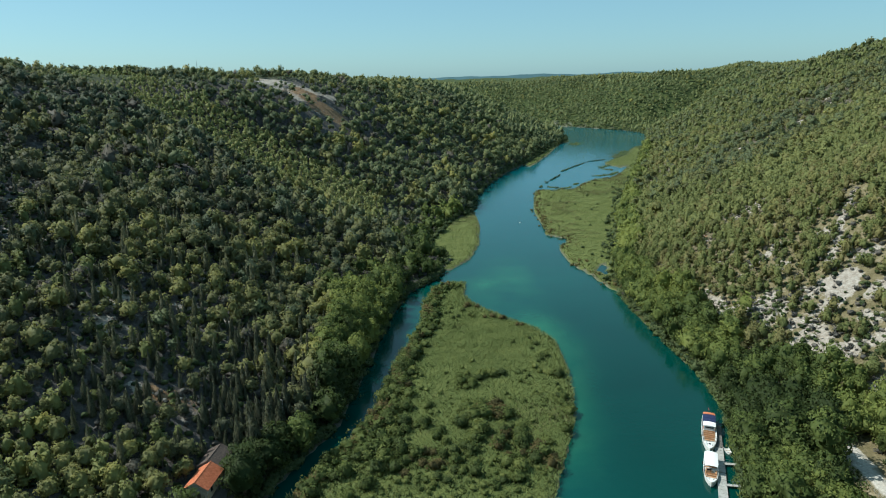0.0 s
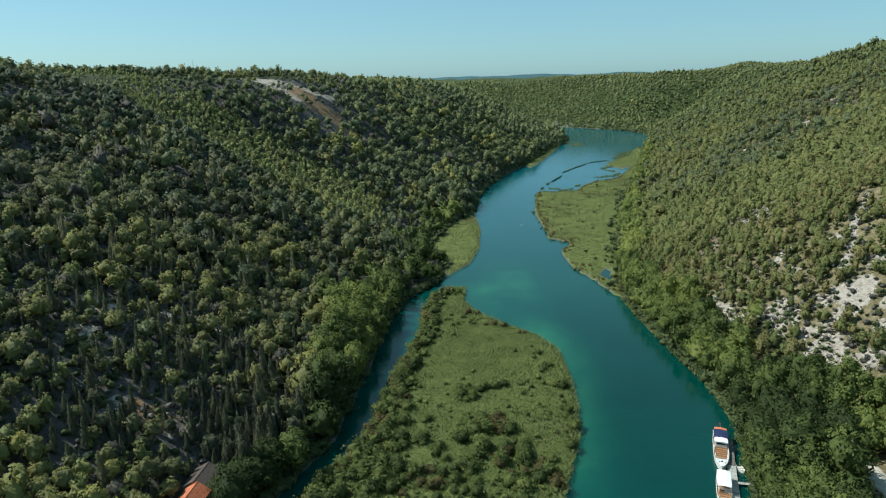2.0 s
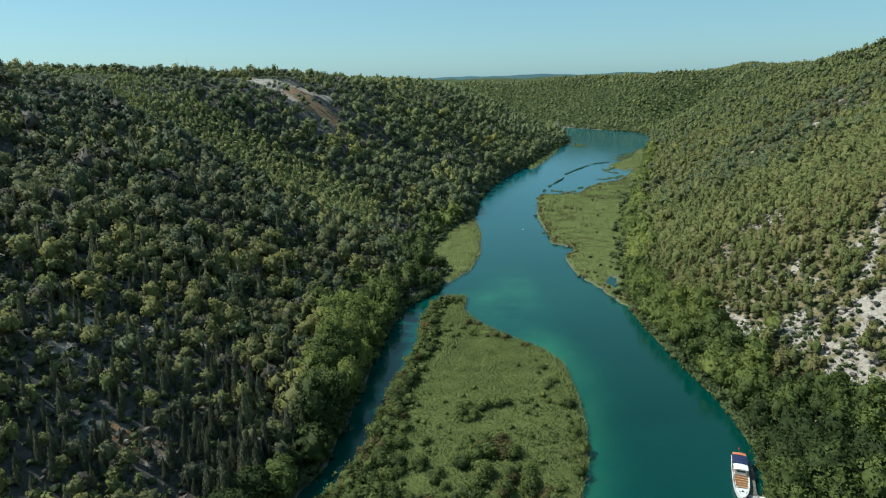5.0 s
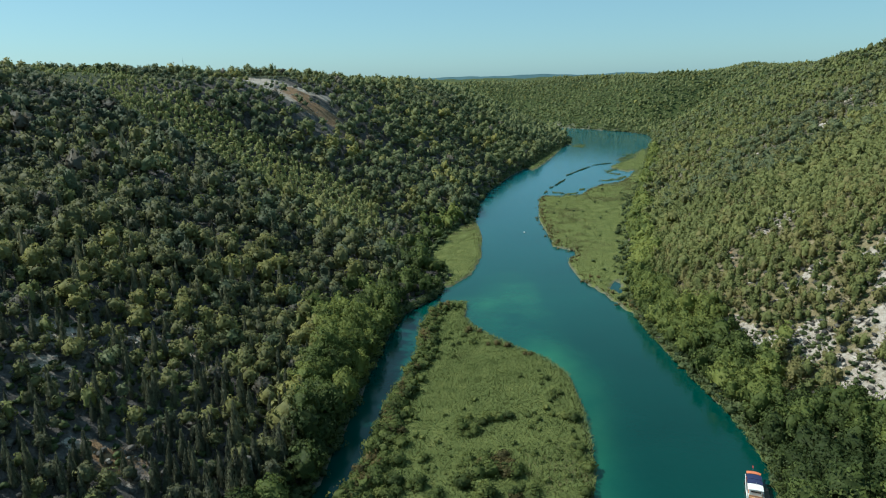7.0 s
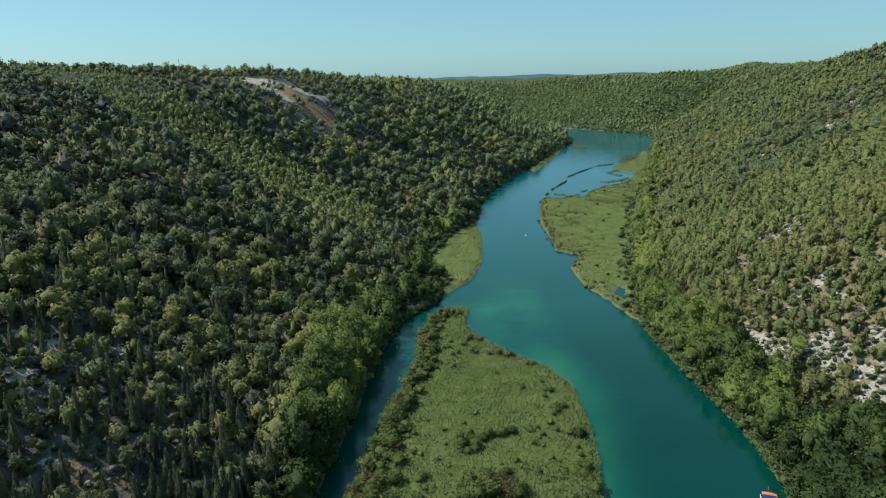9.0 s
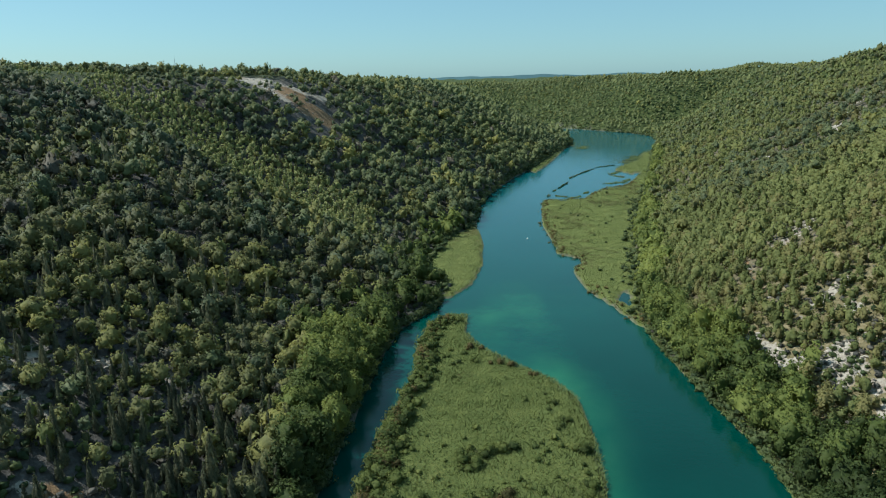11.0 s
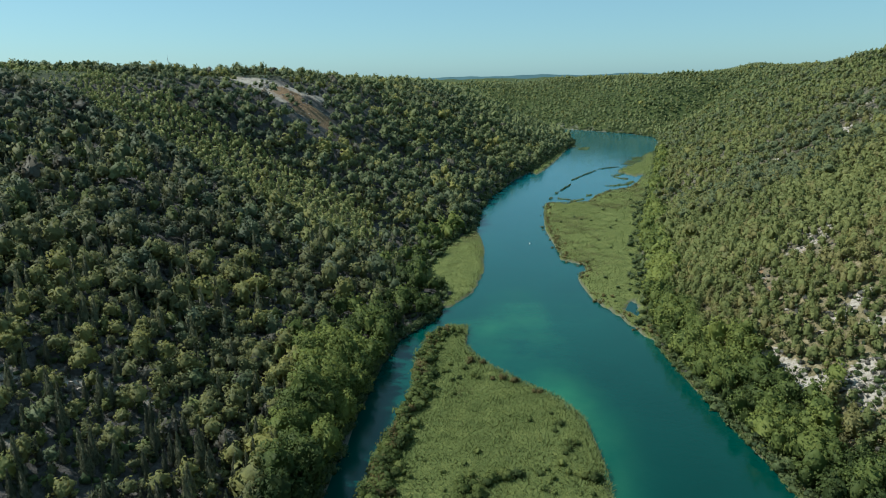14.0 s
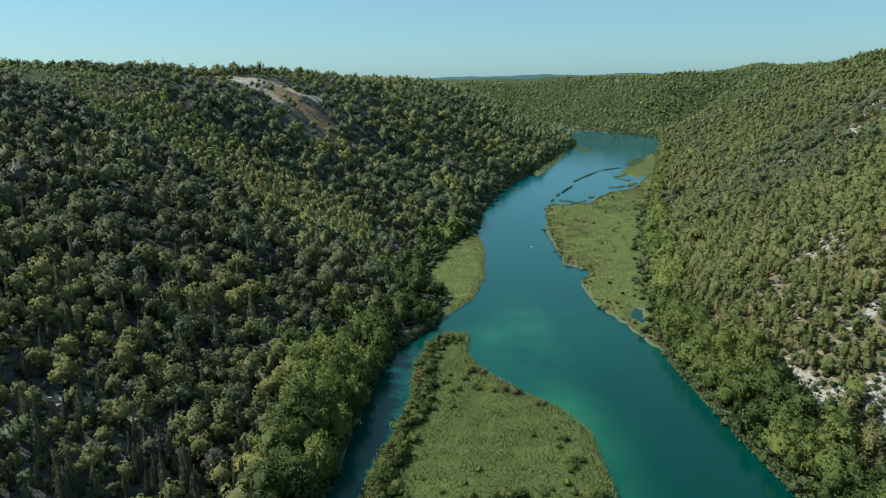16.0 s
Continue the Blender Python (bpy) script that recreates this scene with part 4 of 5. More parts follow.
for lo, hi, off in ((200, 335, 3.2), (135, 200, 1.6)):
    x, y = [], []
    for (ax, ay), (bx, by) in zip(RIGHT_FOOT[3:12], RIGHT_FOOT[4:13]):
        k = rng.uniform(0, 1, int(math.hypot(bx - ax, by - ay) * 9))
        x.append(ax + (bx - ax) * k + rng.uniform(-1.2, off, len(k)) * rng.uniform(0.4, 1, len(k)))
        y.append(ay + (by - ay) * k)
    x, y = np.concatenate(x), np.concatenate(y)
    k = (y > lo) & (y < hi)
    reeds("fringe_reeds", x[k], y[k], rng.uniform(0.8, 1.6, k.sum()), rng.normal(0.5, 0.15, k.sum()), "pale green reeds fringing the eastern bank", base=0.3)
reed_bed("spit_reeds", SPIT, 1.6, 35, 0.9, "yellowish reeds on a low spit")


def place_bushes(kind, spots, label, group, seed):
    """Bushes gathered round the given spots: x, y, spread, count, size."""
    rng = np.random.default_rng(seed)
    x, y, s = [], [], []
    for cx, cy, sx, sy, count, size in spots:
        x += list(cx + rng.normal(0, sx, count))
        y += list(cy + rng.normal(0, sy, count))
        s += list(size * rng.uniform(0.65, 1.25, count))
    x, y, s = np.array(x), np.array(y), np.array(s)
    ok = (within(x, y, ISLAND) > 0.3) & (y > 96)
    trees(kind, x[ok], y[ok], s[ok], np.clip(rng.normal(0.42, 0.20, ok.sum()), 0, 0.9), label, group)


place_bushes("leafy_bush", [(-14, 232, 2.5, 10, 10, 1.0), (-12, 262, 2, 12, 12, 0.85), (-16, 212, 3, 8, 13, 1.15), (-17, 186, 3.5, 9, 16, 1.25), (-20, 165, 5, 7, 16, 1.3), (-6, 172, 6, 6, 14, 1.0),
                      (12, 171, 5, 5, 16, 1.35), (20, 160, 5, 6, 12, 1.2), (8, 196, 3, 4, 9, 1.0), (14, 203, 2, 2, 4, 0.9), (37, 182, 1.5, 6, 6, 0.9), (37, 200, 1.5, 2, 3, 0.9), (36, 168, 2, 5, 7, 1.05),
                      (-2, 155, 9, 5, 15, 1.15), (10, 145, 8, 5, 12, 1.15), (-28, 150, 7, 6, 18, 1.35), (4, 262, 2, 3, 5, 0.7), (0, 298, 3, 4, 8, 0.7), (2, 248, 4, 6, 4, 0.55), (31, 226, 2, 3, 5, 0.6), (35, 215, 1.5, 2, 4, 0.7), (11, 258, 0.8, 0.8, 3, 0.9)],
             "rounded leafy green bush among the reeds", "bushes of the island", 41)
place_bushes("rusty_bush", [(-14, 240, 2, 7, 8, 0.9), (-17, 200, 2, 6, 8, 1.0), (14, 178, 3, 3, 9, 1.2), (-8, 152, 8, 6, 8, 1.0), (18, 158, 5, 5, 6, 1.0), (-16, 255, 2, 10, 7, 0.8), (23, 256, 3, 2, 8, 0.75), (12, 270, 2.5, 2, 6, 0.7), (-20, 178, 2, 5, 6, 1.0), (32, 246, 3, 2, 5, 0.6), (28, 150, 3, 4, 4, 1.0), (-10, 290, 2, 4, 4, 0.7)],
             "rust-tinged bush at the edge of the reeds", "rusty bushes of the island", 42)


def along(line, step, seed, off, lo, hi):
    """Places strung along a line of the plan, off to one side."""
    rng = np.random.default_rng(seed)
    x, y = [], []
    for (ax, ay), (bx, by) in zip(line, line[1:]):
        n = max(1, int(math.hypot(bx - ax, by - ay) / step))
        k = (np.arange(n) + rng.uniform(0, 1, n)) / n
        x += list(ax + (bx - ax) * k)
        y += list(ay + (by - ay) * k)
    x, y = np.array(x), np.array(y)
    x += rng.uniform(*off, len(x))
    keep = (y > lo) & (y < hi)
    return x[keep], y[keep], rng.uniform(size=keep.sum()), rng.normal(size=keep.sum())


edge_line = [p for p in ISLAND[2:13]]
for kind, seed, step, off, size, label in (("leafy_bush", 55, 0.75, (0.3, 7.0), 1.0, "green bushes along the island's edge"), ("rusty_bush", 56, 2.0, (0.2, 5.0), 0.95, "rust-tinged bushes along the island's edge")):
    x, y, u, n = along(edge_line, step, seed, off, 110, 300)
    ok = (within(x, y, ISLAND) > 0.3) & (wave(x, y, 14, 57) + 0.5 * u > -0.15)
    forest("island_edge_bushes", kind, 1, x[ok], y[ok], size * (0.5 + 0.8 * u[ok]), 0.45 + 0.17 * n[ok], label, "bushes")
x, y, u, v, n = scatter((-45, 40, 100, 225), 2.3, 58)
ok = (within(x, y, ISLAND) > 1.5) & (u < np.clip((215 - y) / 75, 0, 0.8) * np.clip(0.55 + 0.9 * wave(x, y, 22, 59) - 0.010 * (x + 10), 0, 1))
forest("island_scrub", "leafy_bush", 1, x[ok], y[ok], 0.28 + 0.40 * v[ok], 0.50 + 0.18 * n[ok], "low green scrub growing among the reeds", "scrub")


for name, line, off, lo, hi, step, size in (("western_bank_bushes", LEFT_FOOT, (-3.2, 0.3), 96, 330, 0.62, 0.9), ("western_bank_bushes", LEFT_FOOT, (-5, 1), 330, 1100, 2.0, 1.2),
                                            ("eastern_bank_bushes", RIGHT_FOOT, (-0.8, 4), 135, 305, 0.75, 0.95), ("eastern_bank_bushes", RIGHT_FOOT, (-2, 6), 305, 1450, 2.2, 1.2)):
    x, y, u, n = along(line, step, 51 + int(lo), off, lo, hi)
    forest(name, "bush", 1, x, y, size * (0.6 + 0.7 * u), 0.45 + 0.17 * n, "low leafy bushes overhanging the bank", "bushes")
x, y, u, n = along(MARSH_EAST[1:22], 1.3, 61, (-0.3, 3.0), 285, 650)
ok = wave(x, y, 9, 65) + 0.6 * u > 0.0
x, y, u, n = x[ok] + 2.5 * n[ok] * (u[ok] > 0.7), y[ok], u[ok], n[ok]
ok = np.hypot((x - 84) / 6, (y - 322) / 15) > 1
x, y, u, n = x[ok], y[ok], u[ok], n[ok]
forest("marsh_edge_bushes", "rusty_bush", 1, x, y, 0.25 + 0.45 * u ** 2, 0.5 + 0.2 * n, "low brownish scrub along the marsh edge", "bushes")
x, y, u, n = along([(85, 300), (92, 334), (104, 370), (121, 430), (140, 490), (160, 560)], 2.0, 62, (-9, 1), 300, 600)
ok = np.hypot((x - 84) / 6, (y - 322) / 15) > 1
x, y, u, n = x[ok], y[ok], u[ok], n[ok]
forest("marsh_scrub", "bush", 1, x, y, 0.5 + 0.8 * u ** 2, 0.4 + 0.2 * n, "scattered dark bushes where marsh meets slope", "bushes")
x, y, u, v, n = scatter((70, 165, 300, 590), 13, 63)
k = (within(x, y, MARSH_EAST) > 2) & (u < 0.4)
forest("marsh_scrub", "bush", 0, x[k], y[k], 0.4 + 0.5 * v[k], 0.4 + 0.2 * n[k], "scattered small bushes in the marsh", "bushes")

# undergrowth on the near slopes, thicker where stone is bare
x, y, u, v, n = scatter((-190, 250, 100, 420), 2.9, 64)
z, stone, side = land(x, y)
k = seen_strip(x, y) & (side != 0) & (to_line(x, y, TRACK) > 3.5) & (u < np.where(side < 0, np.where(y < 240, 0.95, 0.50), 0.55) + 0.25 * (stone > 0.2)) & (np.hypot(x, y - 35) < 380) & ~((np.abs(x + 59) < 5) & (np.abs(y - 139) < 11))
for kind, name, pick, label in (("bush", "green_undergrowth", v < 0.7, "low green scrub under the trees"), ("grey_bush", "grey_undergrowth", v >= 0.7, "dry grey scrub between the stones")):
    m = k & pick
    forest(name, kind, 0, x[m], y[m], (0.34 + 0.48 * ((v[m] * 7.3) % 1)) * np.where((side[m] < 0) & (y[m] > 220), 1.3, 1.0), 0.36 + 0.2 * n[m], label, "scrub")

x, y, u, v, n = scatter((98, 180, 165, 285), 2.4, 66)
z, stone, side = land(x, y)
k = (side > 0) & (stone > 0.12) & (u < 0.75) & (within(x, y, SLAB) < -0.5)
for kind, pick, label in (("bush", v < 0.55, "low green scrub between the limestone"), ("grey_bush", v >= 0.55, "dry grey scrub between the limestone")):
    m = k & pick
    forest("scree_scrub", kind, 1, x[m], y[m], 0.28 + 0.45 * ((v[m] * 7.3) % 1), 0.5 + 0.2 * n[m], label, "scrub")

# reed mats along the old weir line
MATS = [(92, 589, 9, 3.0, 63), (101, 613, 9, 3.0, 65), (114, 641, 40, 2.2, 65), (138, 700, 40, 2.2, 60), (157, 731, 34, 2.4, 58), (185, 765, 30, 2.2, 33), (101, 585, 12, 4.0, 330), (112, 579, 20, 3.0, 40),
        (126, 600, 12, 3.0, 55), (178, 692, 20, 4.5, 300), (181, 712, 22, 4.0, 55), (194, 728, 24, 4.0, 45), (202, 750, 20, 4.0, 60), (165, 650, 26, 4.5, 20), (180, 663, 22, 4.0, 60), (219, 800, 34, 8.0, 62), (232, 826, 44, 9.0, 60),
        (244, 850, 26, 8.0, 30), (240, 800, 46, 12.0, 60), (201, 962, 44, 10.0, 68)]
WEIR = 6
for i, (cx, cy, length, width, turn) in enumerate(MATS):
    width = width * (0.72 if i < WEIR else 1.7)
    rng = np.random.default_rng(70 + i)
    bm = bmesh.new()
    ring_top, ring_low = [], []
    for j in range(18):
        a = j / 18 * 6.283
        r = rng.uniform(0.8, 1.15) if i < WEIR else rng.uniform(0.5, 1.3)
        px, py = math.cos(a) * length * r, math.sin(a) * width * r
        ring_low.append(bm.verts.new((px * 0.5, py * 0.5, -0.4)))
        ring_top.append(bm.verts.new((px * 0.44, py * 0.36, 0.25)))
    for j in range(18):
        bm.faces.new((ring_low[j], ring_low[(j + 1) % 18], ring_top[(j + 1) % 18], ring_top[j]))
    bm.faces.new(ring_top)
    mat_top = part("reed_mat", bm, SHRUB if i < WEIR else REED)
    mat_top.matrix_basis = pose(cx, cy, 0, 0, 0, turn)
    tagged(mat_top, "narrow floating mat of dark reeds in the water" if i < WEIR else "low yellowish reed islet in the water", "reed mat", "reed mats of the weir line")
    k = int(length * width * (0.55 if i < WEIR else 0.16))
    a, u, w = rng.uniform(-0.5, 0.5, k) * length, rng.normal(0, 0.34, k) * width, math.radians(turn)
    bx, by = cx + a * math.cos(w) - u * math.sin(w), cy + a * math.sin(w) + u * math.cos(w)
    bv, bf, bn, bt = bush_crown(rng, 1)
    pts = (bv[None] * rng.uniform(0.15, 0.48 if i < WEIR else 0.4, (k, 1, 1)) + np.stack([bx, by, np.full(k, 0.2)], 1)[:, None]).reshape(-1, 3)
    me = raw_mesh("reed_clump", pts, (bf[None] + (np.arange(k) * len(bv))[:, None, None]).reshape(-1, 3), SHRUB if i < WEIR else (SEDGE, REED, ISLAND_LEAF)[i % 3], np.tile(bn, (k, 1)), tint=np.repeat(rng.uniform(0.1, 0.6, k) + (0.0 if i < WEIR else 0.25), len(bv)))
    clump = new("reed_clump", me)
    clump.parent = mat_top
    clump.matrix_parent_inverse = mat_top.matrix_basis.inverted()

# ---- limestone ----
x, y, u, v, n = scatter((90, 270, 165, 480), 1.7, 81)
z, stone, side = land(x, y)
k = (side > 0) & (stone > 0.30) & (u < 0.12 + 0.5 * stone) & (within(x, y, SLAB) < -0.5)
x2, y2, u2, v2, n2 = scatter((-190, -40, 110, 640), 2.2, 82)
z2, stone2, side2 = land(x2, y2)
k2 = (side2 < 0) & (stone2 > 0.30) & (u2 < 0.22)
bx, by, bz = np.concatenate([x[k], x2[k2]]), np.concatenate([y[k], y2[k2]]), np.concatenate([z[k], z2[k2]])
size = (0.35 + 0.95 * np.concatenate([v[k], v2[k2]]) ** 2.2) * np.concatenate([np.full(k.sum(), 0.9), np.full(k2.sum(), 0.6)])
rng = np.random.default_rng(83)
bv, bf = BALL
turn = rng.uniform(0, 6.28, len(bx))
shape = bv[None] * rng.uniform(0.65, 1.3, (len(bx), len(bv), 1)) * (size[:, None, None] * np.array([1.25, 0.95, 0.75]))
c, s = np.cos(turn)[:, None], np.sin(turn)[:, None]
pts = np.stack([shape[..., 0] * c - shape[..., 1] * s + bx[:, None], shape[..., 0] * s + shape[..., 1] * c + by[:, None], shape[..., 2] + bz[:, None] + 0.1 * size[:, None]], 2)
big = np.zeros(len(bx), bool)
big[np.argsort(np.hypot(bx, by - 35) - 60 * size)[:220]] = True
rest = ~big
me = raw_mesh("scree", pts[rest].reshape(-1, 3), (bf[None] + (np.arange(rest.sum()) * len(bv))[:, None, None]).reshape(-1, 3), LIMESTONE)
tagged(new("scree", me), "pale limestone blocks strewn over the slope", "rocks", kind="stuff")
for i in np.nonzero(big)[0]:
    o = np.array([bx[i], by[i], bz[i]])
    ob = new("boulder", raw_mesh("boulder", pts[i] - o, bf, LIMESTONE))
    ob.location = o
    tagged(ob, "pale angular limestone boulder on the slope", "boulder", "boulders of the slopes")


# ---- building blocks ----
def box(bm, size, at=(0, 0, 0), turn=(0, 0, 0), bevel=0.0):
    m = pose(*at, *turn) @ Matrix.Diagonal((*size, 1))
    made = bmesh.ops.create_cube(bm, size=1, matrix=m)["verts"]
    if bevel:
        edges = list({e for v in made for e in v.link_edges})
        bmesh.ops.bevel(bm, geom=edges, offset=bevel, segments=2, affect="EDGES", profile=0.6)
    return bm


def boxed(size, at=(0, 0, 0), turn=(0, 0, 0), bevel=0.02):
    return box(bmesh.new(), size, at, turn, bevel)


def rod(a, b, radius, sides=8, bm=None):
    bm = bm or bmesh.new()
    way = Vector(b) - Vector(a)
    m = Matrix.Translation((Vector(a) + Vector(b)) / 2) @ way.to_track_quat("Z", "Y").to_matrix().to_4x4()
    bmesh.ops.create_cone(bm, cap_ends=True, segments=sides, radius1=radius, radius2=radius, depth=way.length, matrix=m)
    return bm


def ring(radius, tube, m, sides=14):
    bm = bmesh.new()
    loops = []
    for i in range(sides):
        a = i / sides * 6.2832
        loops.append([bm.verts.new(m @ Vector(((radius + tube * math.cos(b)) * math.cos(a), (radius + tube * math.cos(b)) * math.sin(a), tube * math.sin(b)))) for b in [j / 6 * 6.2832 for j in range(6)]])
    for i in range(sides):
        for j in range(6):
            bm.faces.new((loops[i][j], loops[(i + 1) % sides][j], loops[(i + 1) % sides][(j + 1) % 6], loops[i][(j + 1) % 6]))
    return bm


def half_beam(k):
    """Half breadth of a boat's deck at k, 0 stern to 1 bow, as a share of the widest."""
    return (0.86 + 0.14 * min(k / 0.3, 1)) * max(0.0, 1 - max(0.0, (k - 0.55) / 0.45) ** 2.2) ** 0.75


def hull_mesh(length, beam, side, keel):
    """Round-bowed displacement hull with a raised sheer and a solid deck edge."""
    bm, rows, n = bmesh.new(), [], 22
    for i in range(n + 1):
        k = i / n
        w = max(half_beam(k) * beam / 2, 0.04)
        up = side + 0.55 * max(0, k - 0.45) ** 2 * 3 + 0.1 * (1 - k)
        y = (k - 0.5) * length
        rake = 0.9 * max(0, k - 0.75) / 0.25
        rows.append([bm.verts.new(p) for p in ((0, y - rake, -keel), (w * 0.62, y - rake * 0.8, -keel * 0.6), (w * 0.9, y - rake * 0.3, 0.15), (w, y, up), (w * 0.93, y, up), (w * 0.93, y, up - 0.45),
                                             (-w * 0.93, y, up - 0.45), (-w * 0.93, y, up), (-w, y, up), (-w * 0.9, y - rake * 0.3, 0.15), (-w * 0.62, y - rake * 0.8, -keel * 0.6))])
    for a, b in zip(rows, rows[1:]):
        for j in range(11):
            bm.faces.new((a[j], b[j], b[(j + 1) % 11], a[(j + 1) % 11]))
    bm.faces.new(rows[0])
    bm.faces.new(rows[-1][::-1])
    return bm


def roof_mesh(length, width, at, camber=0.16, thick=0.09):
    """A cambered canopy with rounded corners."""
    bm, n, tops, lows = bmesh.new(), 8, [], []
    for i in range(7):
        y = (i / 6 - 0.5) * length
        pull = 0.93 if i in (0, 6) else 1.0
        tops.append([bm.verts.new((at[0] + (j / n - 0.5) * width * pull, at[1] + y, at[2] + camber * (1 - (2 * j / n - 1) ** 2))) for j in range(n + 1)])
        lows.append([bm.verts.new((v.co.x, v.co.y, v.co.z - thick)) for v in tops[-1]])
    for rows, flip in ((tops, False), (lows, True)):
        for a, b in zip(rows, rows[1:]):
            for j in range(n):
                f = (a[j], a[j + 1], b[j + 1], b[j])
                bm.faces.new(f[::-1] if flip else f)
    for i in range(6):
        bm.faces.new((tops[i][0], tops[i + 1][0], lows[i + 1][0], lows[i][0]))
        bm.faces.new((tops[i + 1][n], tops[i][n], lows[i][n], lows[i + 1][n]))
    for j in range(n):
        bm.faces.new((tops[0][j + 1], tops[0][j], lows[0][j], lows[0][j + 1]))
        bm.faces.new((tops[6][j], tops[6][j + 1], lows[6][j + 1], lows[6][j]))
    return bm


def bench(boat, y, width, z):
    seat = part("bench", boxed((width, 0.42, 0.06), (0, y, z + 0.45)), BENCH_WOOD, boat, "varnished wooden bench")
    part("bench_back", boxed((width, 0.05, 0.45), (0, y - 0.24, z + 0.72), (8, 0, 0)), BENCH_WOOD, seat)
    for sx in (-0.42, 0.42):
        part("bench_leg", boxed((0.06, 0.36, 0.45), (sx * width, y, z + 0.22), bevel=0.01), HULL_WHITE, seat)


def lay_deck(boat, length, beam, z):
    bm, rows = bmesh.new(), []
    for i in range(19):
        k = 0.02 + 0.94 * i / 18
        w, y = half_beam(k) * beam / 2 * 0.92, (k - 0.5) * length
        rows.append([bm.verts.new((sx * w, y, z + dz)) for sx, dz in ((-1, 0), (1, 0), (1, -0.08), (-1, -0.08))])
    for a, b in zip(rows, rows[1:]):
        for j in range(4):
            bm.faces.new((a[j], a[(j + 1) % 4], b[(j + 1) % 4], b[j]))
    return part("deck", bm, DECK_WOOD, boat, "worn wooden deck")


def bow_deck(boat, length, beam, z, start):
    bm, rows = bmesh.new(), []
    for i in range(11):
        k = start + (0.985 - start) * i / 10
        w, y, up = half_beam(k) * beam / 2 * 0.95, (k - 0.5) * length, z + 0.55 * max(0, k - 0.45) ** 2 * 3
        rows.append([bm.verts.new((sx * w, y, up + dz)) for sx, dz in ((-1, 0), (0, 0.06), (1, 0), (1, -0.1), (-1, -0.1))])
    for a, b in zip(rows, rows[1:]):
        for j in range(5):
            bm.faces.new((a[j], a[(j + 1) % 5], b[(j + 1) % 5], b[j]))
    bm.faces.new(rows[0])
    return part("bow_deck", bm, HULL_WHITE, boat, "white foredeck")


def posts(boat, ys, half, z0, z1):
    for y in ys:
        for sx in (-1, 1):
            part("roof_post", rod((sx * half, y, z0), (sx * half, y, z1), 0.035), STEEL, boat, "steel post")


def rails(boat, length, beam, z, lo, hi):
    bm = bmesh.new()
    for sx in (-1, 1):
        last = None
        for i in range(9):
            k = lo + (hi - lo) * i / 8
            p = (sx * half_beam(k) * beam / 2 * 0.96, (k - 0.5) * length, z + 0.55 * max(0, k - 0.45) ** 2 * 3)
            rod(p, (p[0], p[1], p[2] + 0.75), 0.02, 6, bm)
            if last:
                rod((last[0], last[1], last[2] + 0.75), (p[0], p[1], p[2] + 0.75), 0.022, 6, bm)
            last = p
    part("railing", bm, STEEL, boat, "thin steel railing")


def fenders(boat, length, beam, z, ks):
    for k in ks:
        part("fender", rod((half_beam(k) * beam / 2 + 0.14, (k - 0.5) * length, z - 0.55), (half_beam(k) * beam / 2 + 0.14, (k - 0.5) * length, z + 0.1), 0.13), BLACK_RUBBER, boat, "black rubber fender")


MOORING_TURN = 159
# larger boat
boat = new("excursion_boat")
L, B = 19.0, 4.0
part("hull", hull_mesh(L, B, 1.35, 0.6), HULL_WHITE, boat, "white round-bowed hull")
lay_deck(boat, L, B, 0.95)
bow_deck(boat, L, B, 1.34, 0.80)
cabin = part("wheelhouse", boxed((2.9, 2.3, 2.1), (0, -1.7, 1.95), bevel=0.12), HULL_WHITE, boat, "white wheelhouse")
part("windscreen", boxed((2.2, 0.06, 0.4), (0, -0.53, 2.5), (0, 0, 0), 0.02), GLASS_DARK, cabin, "dark glass windscreen")
for sx in (-1, 1):
    part("side_window", boxed((0.06, 1.5, 0.65), (sx * 1.46, -1.7, 2.4)), GLASS_DARK, cabin, "dark glass window")
part("cabin_roof", roof_mesh(2.5, 3.4, (0, -1.7, 3.02)), ROOF_WHITE, boat, "white cambered cabin roof")
part("stern_awning", roof_mesh(1.1, 3.3, (0, -7.9, 3.0)), LIFEBUOY, boat, "orange canvas stern awning")
for y in (-6.15, -4.05):
    part("awning", roof_mesh(2.0, 3.5, (0, y, 3.0)), AWNING_BLUE, boat, "dark blue canvas awning")
posts(boat, (-8.6, -6.9, -5.0, -3.1), 1.55, 1.0, 3.0)
for y in (-8.3, -7.4):
    part("stern_bench", boxed((3.0, 0.5, 0.5), (0, y, 1.25), bevel=0.05), LIFEBUOY, boat, "orange cushioned stern bench")
for y in (-6.2, -5.0, -3.8):
    bench(boat, y, 2.8, 0.95)
for y in (0.3, 1.35, 2.4, 3.45, 4.4):
    bench(boat, y, 3.1 if y < 3 else 2.7, 0.95)
for sx in (-1, 1):
    part("lifebuoy", ring(0.34, 0.08, pose(sx * 1.53, -1.2, 2.0, 0, 90, 0)), LIFEBUOY, boat, "orange lifebuoy")
    part("bollard", rod((sx * 0.7, 7.4, 1.6), (sx * 0.7, 7.4, 1.95), 0.07), BLACK_RUBBER, boat, "black mooring bollard")
flag = part("flagpole", rod((0, -9.1, 1.3), (0, -9.6, 3.8), 0.035), STEEL, boat, "slanting flagpole")
part("flag", boxed((0.03, 0.9, 0.55), (0.05, -9.95, 3.4), (0, 0, 8), 0.005), FLAG_RED, flag, "small red flag")
part("mast", rod((0, -1.6, 3.1), (0, -1.6, 4.6), 0.03), STEEL, boat)
